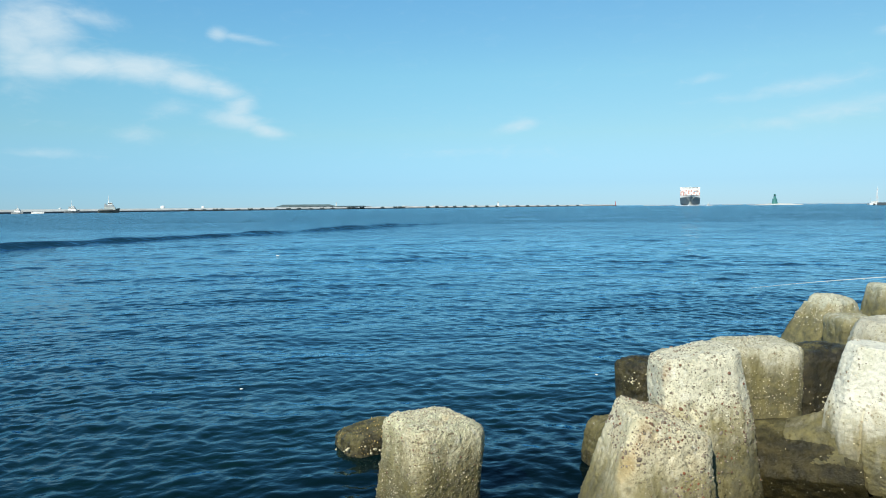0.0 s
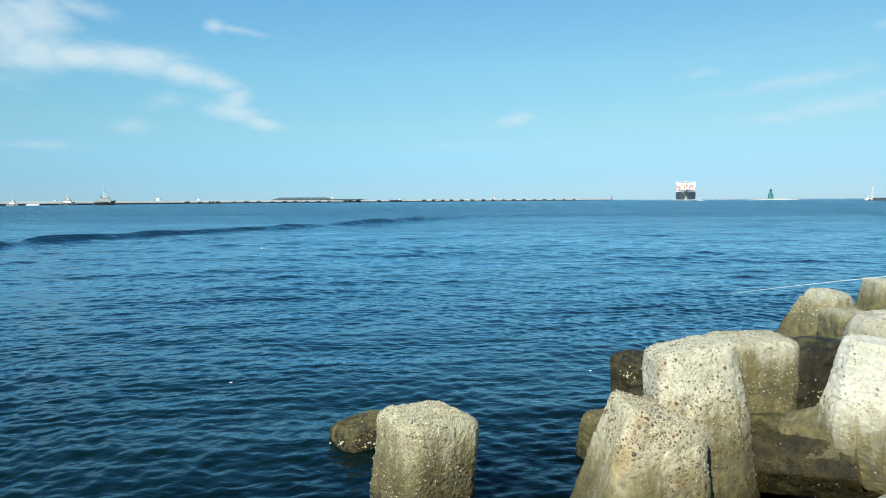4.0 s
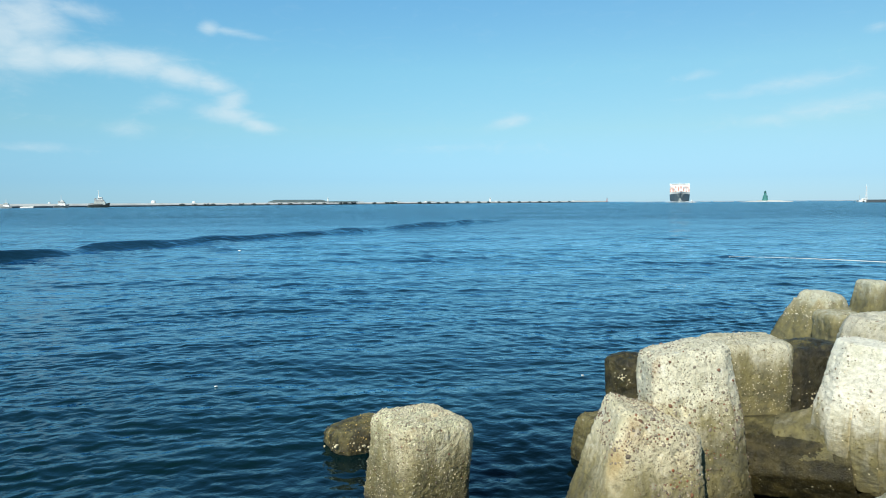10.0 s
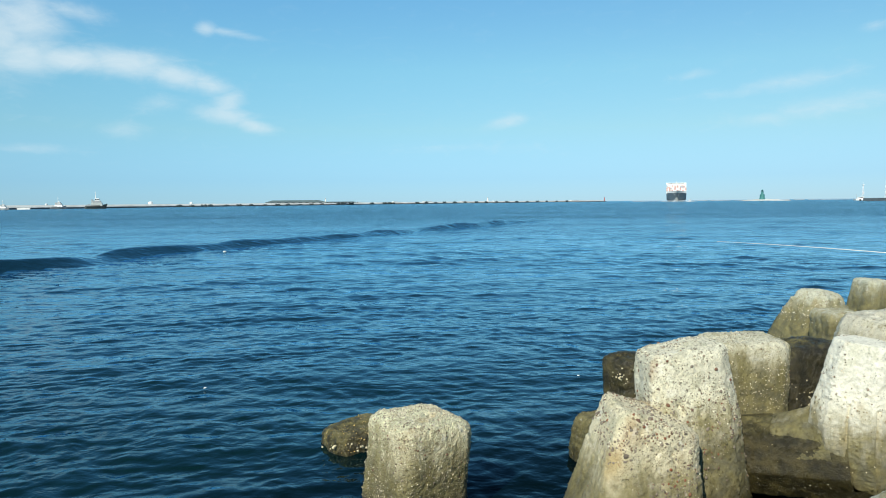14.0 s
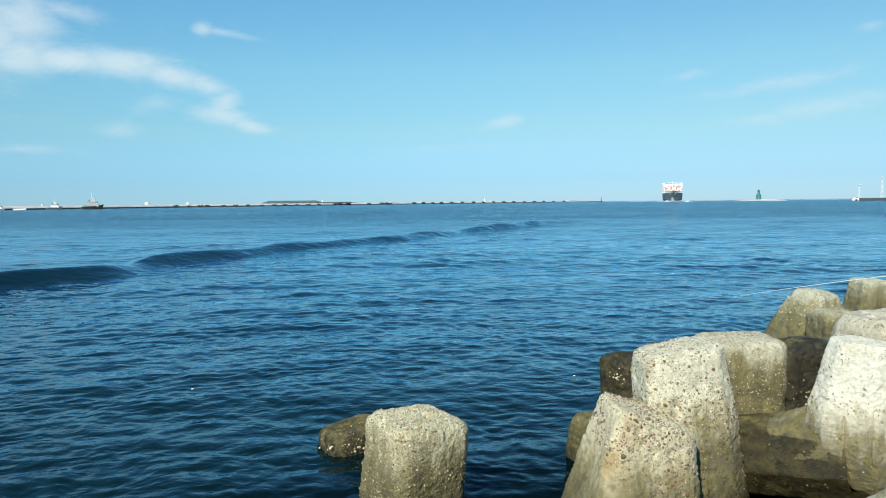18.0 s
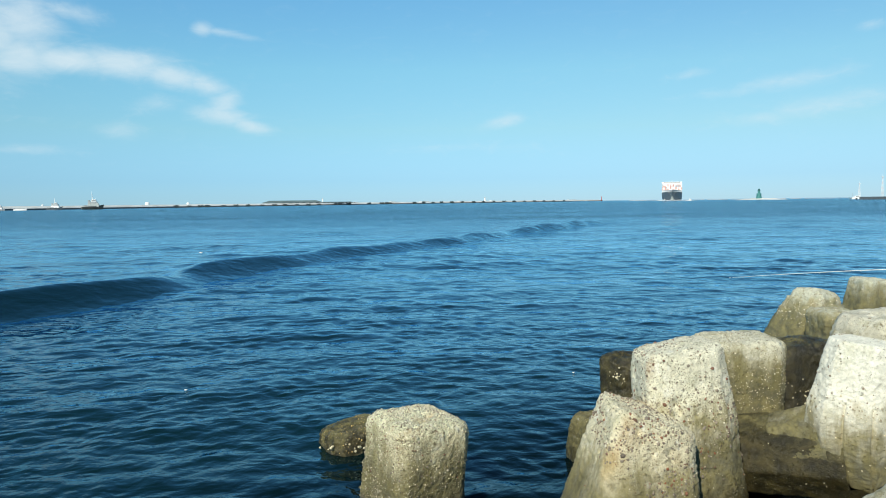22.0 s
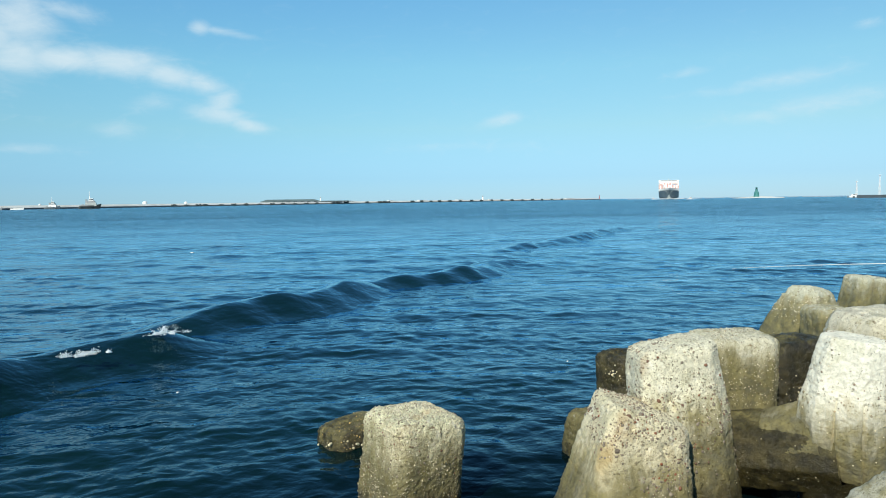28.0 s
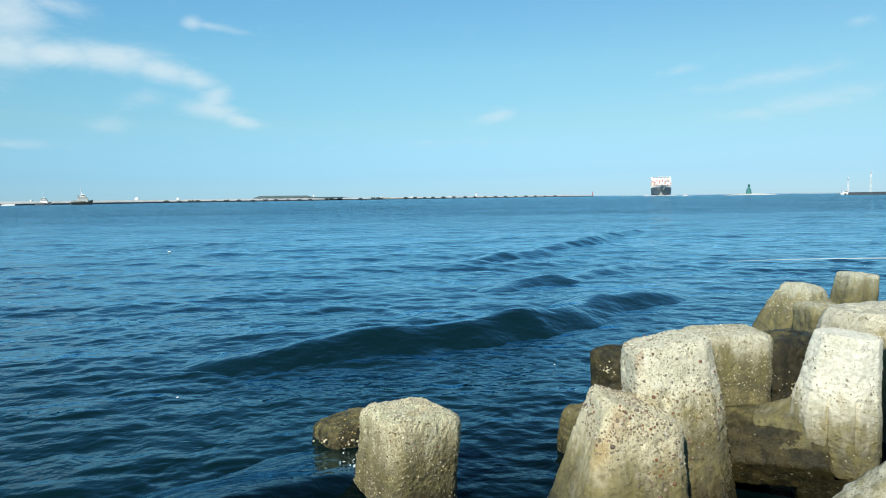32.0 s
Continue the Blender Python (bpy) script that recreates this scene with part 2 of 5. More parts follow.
def concrete_material(name, pale, grit, tide, weed=1.0, streak=1.2, mix=0.0, skin=None, stain=None):
    """Old marine concrete: exposed pebbles, pits, grey weathering on top, olive growth towards the water.
    mix: how much of the fine dark gravel shows; skin: where the cast skin still covers the pebbles (x from, to; z from, to);
    stain: middle and radius of an ochre stain."""
    m, n = material(name)
    c = n("ShaderNodeTexCoord", out=3)
    where = n("ShaderNodeNewGeometry")
    z = n("ShaderNodeSeparateXYZ", {0: where}, 2)
    patch = n.noise(c, 1.6, 5, 0.6)
    cloud = n.noise(c, 6.5, 6, 0.66)
    grain = n.noise(c, 75, 5, 0.75)
    mottle = n.noise(c, 22, 6, 0.72)
    bent = n("ShaderNodeVectorMath", {0: c, 1: n("ShaderNodeVectorMath", {0: n("ShaderNodeTexNoise", {"Vector": c, "Scale": 30.0, "Detail": 3.0}, 1), "Scale": 0.035}, operation="SCALE")}, operation="ADD")
    cells = n("ShaderNodeTexVoronoi", {"Vector": bent, "Scale": 24.0, "Randomness": 1.0}, 0)
    tone = n("ShaderNodeSeparateColor", {0: cells.node.outputs[1]})
    cells2 = n("ShaderNodeTexVoronoi", {"Vector": bent, "Scale": 58.0, "Randomness": 1.0}, 0)
    tone2 = n("ShaderNodeSeparateColor", {0: cells2.node.outputs[1]})
    # pebbles of many sizes where the skin of the concrete has worn off
    size = n.math("MULTIPLY_ADD", tone.node.outputs[2], 0.34, 0.06)
    stone = n.math("MULTIPLY", n.smooth(n.math("SUBTRACT", cells, size), 0.05, -0.05), n.smooth(tone, 0.40, 0.46))
    bare = n.smooth(n.math("ADD", cloud, n.math("MULTIPLY", patch, 0.6)), 0.80 - grit * 0.3, 0.98 - grit * 0.3)
    if skin:
        at_ = n("ShaderNodeSeparateXYZ", {0: c})
        wavy = n.math("MULTIPLY", n.math("SUBTRACT", cloud, 0.5), 0.35)
        gone = n.math("MULTIPLY", n.smooth(n.math("ADD", at_, wavy), skin[0], skin[1]), n.smooth(n.math("ADD", at_.node.outputs[2], wavy), skin[2], skin[3]))
        bare = n.math("MULTIPLY", n.math("MAXIMUM", bare, 0.75), gone)
    stone = n.math("MULTIPLY", stone, bare)
    light, half, deep = (tuple(min(1, v * k) for v in pale) + (1,) for k in (1.16, 0.86, 0.30))
    paste = n.mix(n.smooth(n.math("ADD", n.math("MULTIPLY", patch, 0.5), n.math("MULTIPLY", mottle, 0.5)), 0.36, 0.62), half, light)
    dirt = 0.6 if 0.7 < mix else 1.0
    paste = n.mix(n.smooth(mottle, 0.46, 0.32, 0.0, (0.15 + 0.5 * grit) * dirt), paste, deep)
    paste = n.mix(n.smooth(grain, 0.44 + 0.07 * grit, 0.33, 0.0, (0.15 + 0.65 * grit) * dirt), paste, deep)
    pebble = n.mix(tone.node.outputs[1], (0.10, 0.075, 0.045, 1), (0.50, 0.44, 0.32, 1))
    pebble = n.mix(n.smooth(tone2, 0.80, 0.84, 0.0, 0.8), pebble, (0.25, 0.10, 0.05, 1))
    col = n.mix(n.math("MULTIPLY", stone, 0.85), paste, pebble)
    if mix:
        size2 = n.math("MULTIPLY_ADD", tone2.node.outputs[2], 0.36, 0.08)
        gravel = n.math("MULTIPLY", n.smooth(n.math("SUBTRACT", cells2, size2), 0.05, -0.05), n.smooth(tone2.node.outputs[1], 0.36, 0.42))
        col = n.mix(n.math("MULTIPLY", n.math("MULTIPLY", gravel, bare), mix), col, n.mix(tone2, (0.12, 0.09, 0.055, 1), (0.46, 0.40, 0.28, 1)))
        cells3 = n("ShaderNodeTexVoronoi", {"Vector": bent, "Scale": 105.0, "Randomness": 1.0}, 0)
        tone3 = n("ShaderNodeSeparateColor", {0: cells3.node.outputs[1]})
        speck = n.math("MULTIPLY", n.smooth(cells3, 0.42, 0.26), n.smooth(tone3, 0.58, 0.64))
        col = n.mix(n.math("MULTIPLY", n.math("MULTIPLY", speck, n.math("MAXIMUM", bare, 0.25)), mix), col, (0.11, 0.085, 0.05, 1))
    fleck = n.math("MULTIPLY", n.smooth(cells2, 0.36, 0.2), n.smooth(tone2, 0.84, 0.88))
    col = n.mix(n.math("MULTIPLY", fleck, 0.75), col, (0.85, 0.78, 0.60, 1))
    hole = n.math("MULTIPLY", n.smooth(cells2, 0.34, 0.2), n.math("MULTIPLY", n.smooth(tone2.node.outputs[1], 0.74, 0.78), bare))
    col = n.mix(n.math("MULTIPLY", hole, 0.8), col, (0.05, 0.038, 0.022, 1))
    knob = n.smooth(cells2, 0.60, 0.15)
    if grit > 0.7:
        col = n.mix(n.smooth(cells2, 0.52, 0.78, 0.0, 0.5), col, deep)
    lichen = n.math("MULTIPLY", n.smooth(n.noise(n.stretch(c, (1, 1, 0.7), (0, 0, 0), (5, 2, 8)), 3.2, 6, 0.7), 0.52, 0.66), 0.34)
    col = n.mix(lichen, col, n.mix(mottle, (0.20, 0.20, 0.10, 1), (0.48, 0.47, 0.28, 1)))
    lime = n.math("MULTIPLY", n.smooth(n.noise(n.stretch(c, (1, 1, 1), (0, 0, 0), (1, 7, 4)), 5.5, 6, 0.72), 0.56, 0.66), 0.55)
    col = n.mix(lime, col, (0.86, 0.84, 0.74, 1))
    rust = n.math("MULTIPLY", n.smooth(n.noise(n.stretch(c, (1, 1, 0.35), (0, 0, 0), (3, 1, 0)), 2.1, 4, 0.6), 0.56, 0.72), 0.55)
    col = n.mix(rust, col, (0.36, 0.22, 0.09, 1))
    if stain:
        gap = n("ShaderNodeVectorMath", {0: c, 1: stain[:3]}, 1, operation="DISTANCE")
        gap = n.math("ADD", gap, n.math("MULTIPLY", n.math("SUBTRACT", cloud, 0.5), 0.22))
        col = n.mix(n.smooth(gap, stain[3], stain[3] * 0.3, 0.0, 0.75), col, n.mix(mottle, (0.34, 0.22, 0.07, 1), (0.58, 0.44, 0.20, 1)))
    col, wet = growth(n, col, c, z, patch, cloud, tide, weed, streak)
    rough = n.smooth(wet, 0.0, 1.0, 0.88, 0.35)
    high = n.math("ADD", n.math("MULTIPLY", n.math("MULTIPLY", stone, n.smooth(cells, 0.5, 0.0)), 0.7), n.math("ADD", n.math("MULTIPLY", grain, 0.6), n.math("ADD", n.math("MULTIPLY", cloud, 0.9), n.math("ADD", n.math("MULTIPLY", hole, -1.0), n.math("MULTIPLY", knob, 0.55 if grit > 0.7 else 0.12)))))
    bump = n("ShaderNodeBump", {"Strength": 1.0, "Distance": 0.011 + 0.018 * grit, "Height": high})
    return finish(n, m, Base_Color=col, Roughness=rough, Normal=bump)


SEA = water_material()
CONCRETE = concrete_material("pebbly_concrete", (0.69, 0.655, 0.50), 0.52, 0.90, 1.0, 0.85, mix=0.85)
CONCRETE_WORN = concrete_material("half_worn_concrete", (0.68, 0.62, 0.43), 0.52, 0.64, 1.0, 0.6, mix=0.85, skin=(-0.26, -0.08, 0.55, 0.85), stain=(-0.27, -0.50, 0.88, 0.26))
CONCRETE_GRIT = concrete_material("gritty_concrete", (0.98, 0.875, 0.59), 0.78, 0.72, 1.0, 0.55, mix=0.6)
CONCRETE_SMOOTH = concrete_material("weathered_concrete", (0.62, 0.59, 0.46), 0.55, 1.20, 1.0, 0.9, mix=0.5)
CONCRETE_SIDE = concrete_material("olive_stained_concrete", (0.60, 0.57, 0.43), 0.55, 1.42, 1.0, 1.0, mix=0.6)
CONCRETE_LOW = concrete_material("algae_darkened_concrete", (0.18, 0.165, 0.095), 0.5, 2.1, 0.75, 0.6)
CONCRETE_BACK = concrete_material("pitted_concrete", (0.55, 0.55, 0.43), 0.6, 1.12, 1.0, 0.4, mix=0.6)
CONCRETE_PALE = concrete_material("bleached_concrete", (0.74, 0.72, 0.60), 0.28, 0.98, 1.0, 0.6)
ALGAE = concrete_material("olive_algae_on_concrete", (0.085, 0.065, 0.018), 0.69, 0.60)
PEBBLES = pebble_material("exposed_pebbles", 0.52)
PEBBLES_DARK = pebble_material("dark_brown_pebbles", 0.1, True)
PEBBLES_MID = pebble_material("yellowish_pebbles", 0.68)
PEBBLES_LOW = pebble_material("stained_pebbles", 0.95)
CONCRETE_WET = concrete_material("algae_covered_concrete", (0.14, 0.12, 0.05), 0.55, 2.6)
# wet growth coloured near black to stand in for shade between the blocks
SHADED_CONCRETE = concrete_material("shade_darkened_wet_concrete", (0.08, 0.06, 0.04), 0.5, 3.2, 0.35)
SHELL = painted("barnacle_shell", (0.66, 0.58, 0.38), 0.7, 0.3, 14)
SHELL_GOLD = painted("yellow_barnacle_shell", (0.62, 0.44, 0.16), 0.7, 0.3, 14)
WHITE = painted("white_paint", (0.80, 0.80, 0.78), 0.45, 0.10)
GREY = painted("grey_paint", (0.34, 0.36, 0.37), 0.5, 0.2)
NAVY = painted("navy_hull_paint", (0.10, 0.135, 0.16), 0.45, 0.25, 0.15)
RED = painted("red_paint", (0.45, 0.06, 0.04), 0.5, 0.25)
PINK = painted("faded_red_paint", (0.70, 0.50, 0.47), 0.5, 0.2)
# white greyed in its colour to carry the haze over far boats
DULL_WHITE = painted("hazed_weathered_white_paint", (0.46, 0.49, 0.47), 0.5, 0.3, 0.5)
SOOTY = painted("green_black_hull_paint", (0.035, 0.05, 0.05), 0.5, 0.3, 0.2)
GREEN = painted("green_beacon_paint", (0.05, 0.20, 0.19), 0.5, 0.2)
TEAL = painted("grey_green_roof", (0.12, 0.17, 0.17), 0.6, 0.25, 0.08)
SAND = painted("pale_sandy_ground", (0.58, 0.60, 0.57), 0.95, 0.25, 0.05)
ROCK = painted("dark_wet_rock", (0.045, 0.060, 0.062), 0.8, 0.45, 0.5)
QUAY = painted("dark_quay_concrete", (0.065, 0.085, 0.10), 0.85, 0.35, 0.2)
DARK = painted("black_rubber", (0.02, 0.02, 0.022), 0.7, 0.3, 1.0)
GLASS_DARK = painted("dark_window_glass", (0.02, 0.03, 0.04), 0.12, 0.1, 1.0)
ROD_WHITE = painted("white_rod_lacquer", (0.82, 0.84, 0.82), 0.3, 0.06, 5)
STEEL = painted("dull_steel", (0.4, 0.4, 0.4), 0.35, 0.2, 5, 0.9)


def foam_material():
    m, n = material("sea_foam")
    c = n("ShaderNodeTexCoord", out=3)
    t = n.noise(c, 6, 4)
    col = n.mix(t, (0.84, 0.92, 0.97, 1), (0.94, 0.98, 1.0, 1))
    # bubbles: part of the light goes through
    solid = n("ShaderNodeBsdfPrincipled", {"Base Color": col, "Roughness": 0.6})
    n("ShaderNodeOutputMaterial", {0: n("ShaderNodeMixShader", {0: 0.25, 1: solid, 2: n("ShaderNodeBsdfTransparent")})})
    return m


FOAM = foam_material()


def container_material():
    m, n = material("container_paint")
    r = n("ShaderNodeObjectInfo", out=5)
    ramp = n("ShaderNodeValToRGB", {0: r})
    cr = ramp.node.color_ramp
    cr.interpolation = "CONSTANT"
    cr.elements[0].position, cr.elements[0].color = 0.0, (0.58, 0.27, 0.23, 1)
    cr.elements[1].position, cr.elements[1].color = 0.30, (0.86, 0.82, 0.78, 1)
    for p, k in ((0.68, (0.70, 0.50, 0.45, 1)), (0.82, (0.66, 0.62, 0.58, 1)), (0.95, (0.34, 0.36, 0.42, 1))):
        cr.elements.new(p).color = k
    return finish(n, m, Base_Color=ramp, Roughness=0.5)


BOXES = container_material()

# ---- making meshes ----


def part(name, bm, mat, parent=None, label="", smooth=False):
    """Links a bmesh (or a finished mesh) as one object."""
    if isinstance(bm, bpy.types.Mesh):
        me = bm
    else:
        me = bpy.data.meshes.new(name)
        bmesh.ops.recalc_face_normals(bm, faces=bm.faces)
        bm.to_mesh(me)
        bm.free()
    if mat and not me.materials:
        me.materials.append(mat)
    if smooth:
        me.polygons.foreach_set("use_smooth", [True] * len(me.polygons))
    ob = new(name, me)
    ob.parent = parent
    if label:
        ob["label"] = label
    return ob


def thing(name, m, label, category, group="", kind=""):
    ob = new(name)
    ob.matrix_world = m
    ob.empty_display_size = 0.2
    return tagged(ob, label, category, group, kind)


def grid_mesh(name, co, rows, cols, mat, wrap=False):
    """A smooth mesh from a grid of points (rows x cols x 3)."""
    i = np.arange(rows * cols).reshape(rows, cols)
    if wrap:
        i = np.concatenate([i, i[:, :1]], 1)
    quads = np.stack([i[:-1, :-1], i[:-1, 1:], i[1:, 1:], i[1:, :-1]], -1).reshape(-1, 4)
    me = bpy.data.meshes.new(name)
    me.vertices.add(rows * cols)
    me.vertices.foreach_set("co", np.asarray(co, np.float32).ravel())
    me.loops.add(quads.size)
    me.loops.foreach_set("vertex_index", quads.ravel().astype(np.int32))
    me.polygons.add(len(quads))
    me.polygons.foreach_set("loop_start", np.arange(0, quads.size, 4, dtype=np.int32))
    me.polygons.foreach_set("use_smooth", np.ones(len(quads), bool))
    me.update()
    me.validate()
    me.materials.append(mat)
    return me


def box(bm, c, s, rot=0.0, taper=1.0, bevel=0.0):
    """A box with its middle at c; taper narrows its top, bevel rounds its edges."""
    made = bmesh.ops.create_cube(bm, size=1.0)["verts"]
    for v in made:
        k = taper if v.co.z > 0 else 1.0
        v.co = Vector((v.co.x * s[0] * k, v.co.y * s[1] * k, v.co.z * s[2]))
    bmesh.ops.rotate(bm, verts=made, matrix=Matrix.Rotation(rot, 3, "Z"))
    bmesh.ops.translate(bm, verts=made, vec=c)
    if bevel:
        edges = list({e for v in made for e in v.link_edges})
        bmesh.ops.bevel(bm, geom=edges, offset=bevel, segments=2, affect="EDGES")
    return made


def tube(bm, a, b, r0, r1=None, seg=10):
    a, b = Vector(a), Vector(b)
    r1 = r0 if r1 is None else r1
    made = bmesh.ops.create_cone(bm, segments=seg, radius1=r0, radius2=r1, depth=(b - a).length, cap_ends=True)["verts"]
    turn = (b - a).to_track_quat("Z", "Y").to_matrix().to_4x4()
    bmesh.ops.transform(bm, matrix=Matrix.Translation((a + b) / 2) @ turn, verts=made)
    return made


def bm_box(*a, **k):
    bm = bmesh.new()
    box(bm, *a, **k)
    return bm


def bm_tube(*a, **k):
    bm = bmesh.new()
    tube(bm, *a, **k)
    return bm


# ---- the sea ----
rng = np.random.default_rng(4)


def ripple_set(count, lo, hi, main, spread, steep):
    """Waves of a wind sea: length, direction, phase and height."""
    out = []
    for i in range(count):
        lam = lo * (hi / lo) ** ((i + rng.random()) / count)
        a = main + rng.normal() * spread
        out.append((lam, math.cos(a), math.sin(a), rng.random() * 6.283, steep * lam / 6.283 * (0.6 + 0.8 * rng.random())))
    return out


def ripple_height(x, y, cell, waves):
    h = np.zeros_like(x)
    wx = x + 0.35 * np.sin(0.31 * y + 0.4) + 0.25 * np.sin(0.83 * x + 0.57 * y)
    wy = y + 0.30 * np.sin(0.41 * x + 1.1) + 0.22 * np.sin(0.71 * x - 0.9 * y)
    for lam, cx, cy, ph, amp in waves:
        fade = np.clip((lam / cell - 2.0) / 2.5, 0, 1)
        s = np.cos((wx * cx + wy * cy) * 6.283 / lam + ph)
        h += amp * fade * (2.1 * np.exp(1.1 * (s - 1)) - 0.95)
    group = 0.75 + 0.25 * np.sin(0.23 * x + 0.11 * y) * np.sin(0.17 * y - 0.1 * x + 2)
    return h * group


WAVES_A = ripple_set(42, 0.14, 0.66, -1.45, 0.95, 0.038) + ripple_set(14, 0.8, 4.0, -1.00, 0.55, 0.016)
WAVES_B = ripple_set(36, 0.14, 0.60, -1.08, 0.95, 0.038) + ripple_set(12, 0.8, 3.2, -1.45, 0.60, 0.016)
WAVES_FAR = ripple_set(22, 0.8, 2.6, -1.50, 0.65, 0.026) + ripple_set(28, 2.6, 14.0, -1.55, 0.60, 0.012)


def sea_sheet(name, waves, near, far, cols, rim):
    """A sheet of small waves, finest off the shore blocks; its outer columns reach far to both sides."""
    ys = [near]
    while ys[-1] < far:
        y = ys[-1]
        ys.append(y + (1.5 if y < 5 else min(max(0.05, 0.00013 * y * y), 0.014 * y + 0.05)))
    ys = np.array(ys)
    half = 5.5 + 0.70 * np.maximum(ys, 0) + 0.4 * np.maximum(-ys, 0)
    u = np.linspace(-1, 1, cols)
    if not rim:
        wide = 1 + np.geomspace(0.03, 60, 14)
        u = np.concatenate([-wide[::-1], u, wide])
    x = half[:, None] * u[None, :]
    y = np.repeat(ys[:, None], len(u), 1)
    cell = np.maximum(np.gradient(ys)[:, None], np.gradient(x, axis=1))
    out = np.clip((y - 14) / 26, 0, 1)
    calm = 1 - 0.15 * np.clip((y - 11) / 13, 0, 1)
    z = ripple_height(x, y, cell, waves) * calm + ripple_height(x, y, cell, WAVES_FAR) * out * (not rim)
    if rim:
        edge = np.clip(np.minimum((y - near) / 3, (far - y) / 40), 0, 1) * np.clip((1 - np.abs(u)[None, :]) * 12, 0, 1)
        z = z - 0.4 * (1 - edge) ** 2
    return grid_mesh(name, np.stack([x, y, z], -1), len(ys), len(u), SEA)


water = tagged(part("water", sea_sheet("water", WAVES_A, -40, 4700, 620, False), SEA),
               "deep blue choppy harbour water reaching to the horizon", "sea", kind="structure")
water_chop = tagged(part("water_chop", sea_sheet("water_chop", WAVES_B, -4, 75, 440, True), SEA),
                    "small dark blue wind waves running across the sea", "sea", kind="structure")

ALONG, ACROSS = Vector((0.44, 0.898, 0)), Vector((0.898, -0.44, 0))


def swell_ridge(name, length, width, height, seed, label, near_end, far_end, lean=0.35, cell=0.22, ragged=1.0, dips=(), ahead=None):
    """One long wave with a steep front and a long back; its rim lies under the sea. Local x runs along the crest, -y is its front.
    dips: places along the crest where it sags between two lumps, with their half widths and depths.
    ahead: the crest left of a place runs in front of the rest (place, half width, metres)."""
    n = int(length / cell * 0.8)
    k = 74
    u = np.linspace(0, 1, n)
    s = (-length / 2 + length * (0.45 * u + 0.55 * u * u))[:, None] + np.zeros((1, k))
    q = np.linspace(-1, 1, k)
    q = (np.sign(q) * np.abs(q) ** 1.25)[None, :] + np.zeros((n, 1))
    r = np.random.default_rng(seed)
    env = 0.80 + 0.10 * np.sin(s * 0.11 + r.random() * 6) + 0.08 * np.sin(s * 0.37 + r.random() * 6) + 0.04 * np.sin(s * 0.9 + r.random() * 6)
    wander = 0.35 * np.sin(s * 0.22 + r.random() * 6) + 0.18 * np.sin(s * 0.63 + r.random() * 6)
    env += ragged * (0.05 * np.sin(s * 1.7 + r.random() * 6) + 0.03 * np.sin(s * 3.3 + r.random() * 6))
    wander = wander + ragged * (0.08 * np.sin(s * 1.5 + r.random() * 6) + 0.04 * np.sin(s * 3.7 + r.random() * 6))
    for at_, half, deep in dips:
        d = (s - at_) / half
        env *= 1 - deep * np.exp(-d * d)
        wander = wander + 0.35 * np.tanh(d) * np.exp(-np.abs(d) * 0.35)
    if ahead:
        wander = wander - ahead[2] * 0.5 * (1 - np.tanh((s - ahead[0]) / ahead[1]))
    taper = np.clip((s + length / 2) / near_end, 0, 1) * np.clip((length / 2 - s) / far_end, 0, 1)
    env *= taper * taper * (3 - 2 * taper)
    front = np.exp(-(np.abs(q) / 0.40) ** 1.6)
    back = np.exp(-(np.abs(q) / 0.50) ** 1.8)
    shape = np.where(q < 0, front, back)
    y = q * width + wander - lean * height * shape * env
    z = height * env * shape - 0.15 + 0.16 * np.exp(-(q / 0.62) ** 4) * np.clip(env, 0, 1)
    step = np.maximum(0.09, np.gradient(s, axis=0))
    z = z + ripple_height(s + seed * 7, y, step, WAVES_A[:42]) * 0.9 * (1 - 0.4 * shape) + ripple_height(y * 1.3 + seed, s * 0.8, step * 1.2, WAVES_B[:36]) * 0.25
    z = z - 0.4 * np.clip((np.abs(q) - 0.72) / 0.28, 0, 1) ** 2
    co = np.stack([s, y, z], -1).transpose(1, 0, 2)
    half = k // 2
    t = thing(name, Matrix.Identity(4), label, "wave", "swell waves")
    part("front", grid_mesh("front", co[:half + 1], half + 1, n, SEA), None, t)
    part("back", grid_mesh("back", co[half:], k - half, n, SEA), None, t)
    return t


main_swell = swell_ridge("swell_wave", 170, 3.6, 0.84, 3, "long dark blue swell wave rolling in towards the concrete blocks", 6, 80, ragged=0.1, cell=0.17,
                         dips=((-66, 7.0, -0.29), (-53, 2.2, 0.42), (-44, 6.0, 0.16), (-33, 4.0, 0.28), (-8, 8, 0.2)), ahead=(-54, 2.6, 2.6))
lead_swell = swell_ridge("swell_wave", 12, 2.6, 0.82, 5, "short steep dark swell wave breaking close to the concrete blocks", 3.5, 3.5, cell=0.10)
near_swell = swell_ridge("swell_wave", 14, 2.7, 0.72, 14, "steep dark green swell wave rolling up to the lone concrete block", 4, 3.5, cell=0.10)
third_swell = swell_ridge("swell_wave", 22, 2.7, 0.60, 8, "dark blue swell wave following behind the first", 7, 8, cell=0.12, dips=((2.5, 2.0, 0.2),))
fourth_swell = swell_ridge("swell_wave", 56, 3.2, 0.56, 11, "low blue swell wave far behind the others", 12, 26, cell=0.2)
last_swell = swell_ridge("swell_wave", 20, 2.4, 0.40, 21, "low rounded swell wave running in last", 8, 8, cell=0.14, dips=((0, 2.0, 0.25),))


ICO = bmesh.new()
bmesh.ops.create_icosphere(ICO, subdivisions=1, radius=1.0)
ICO_CO = np.array([v.co[:] for v in ICO.verts])
ICO_TRI = np.array([[v.index for v in q.verts] for q in ICO.faces])
ICO.free()


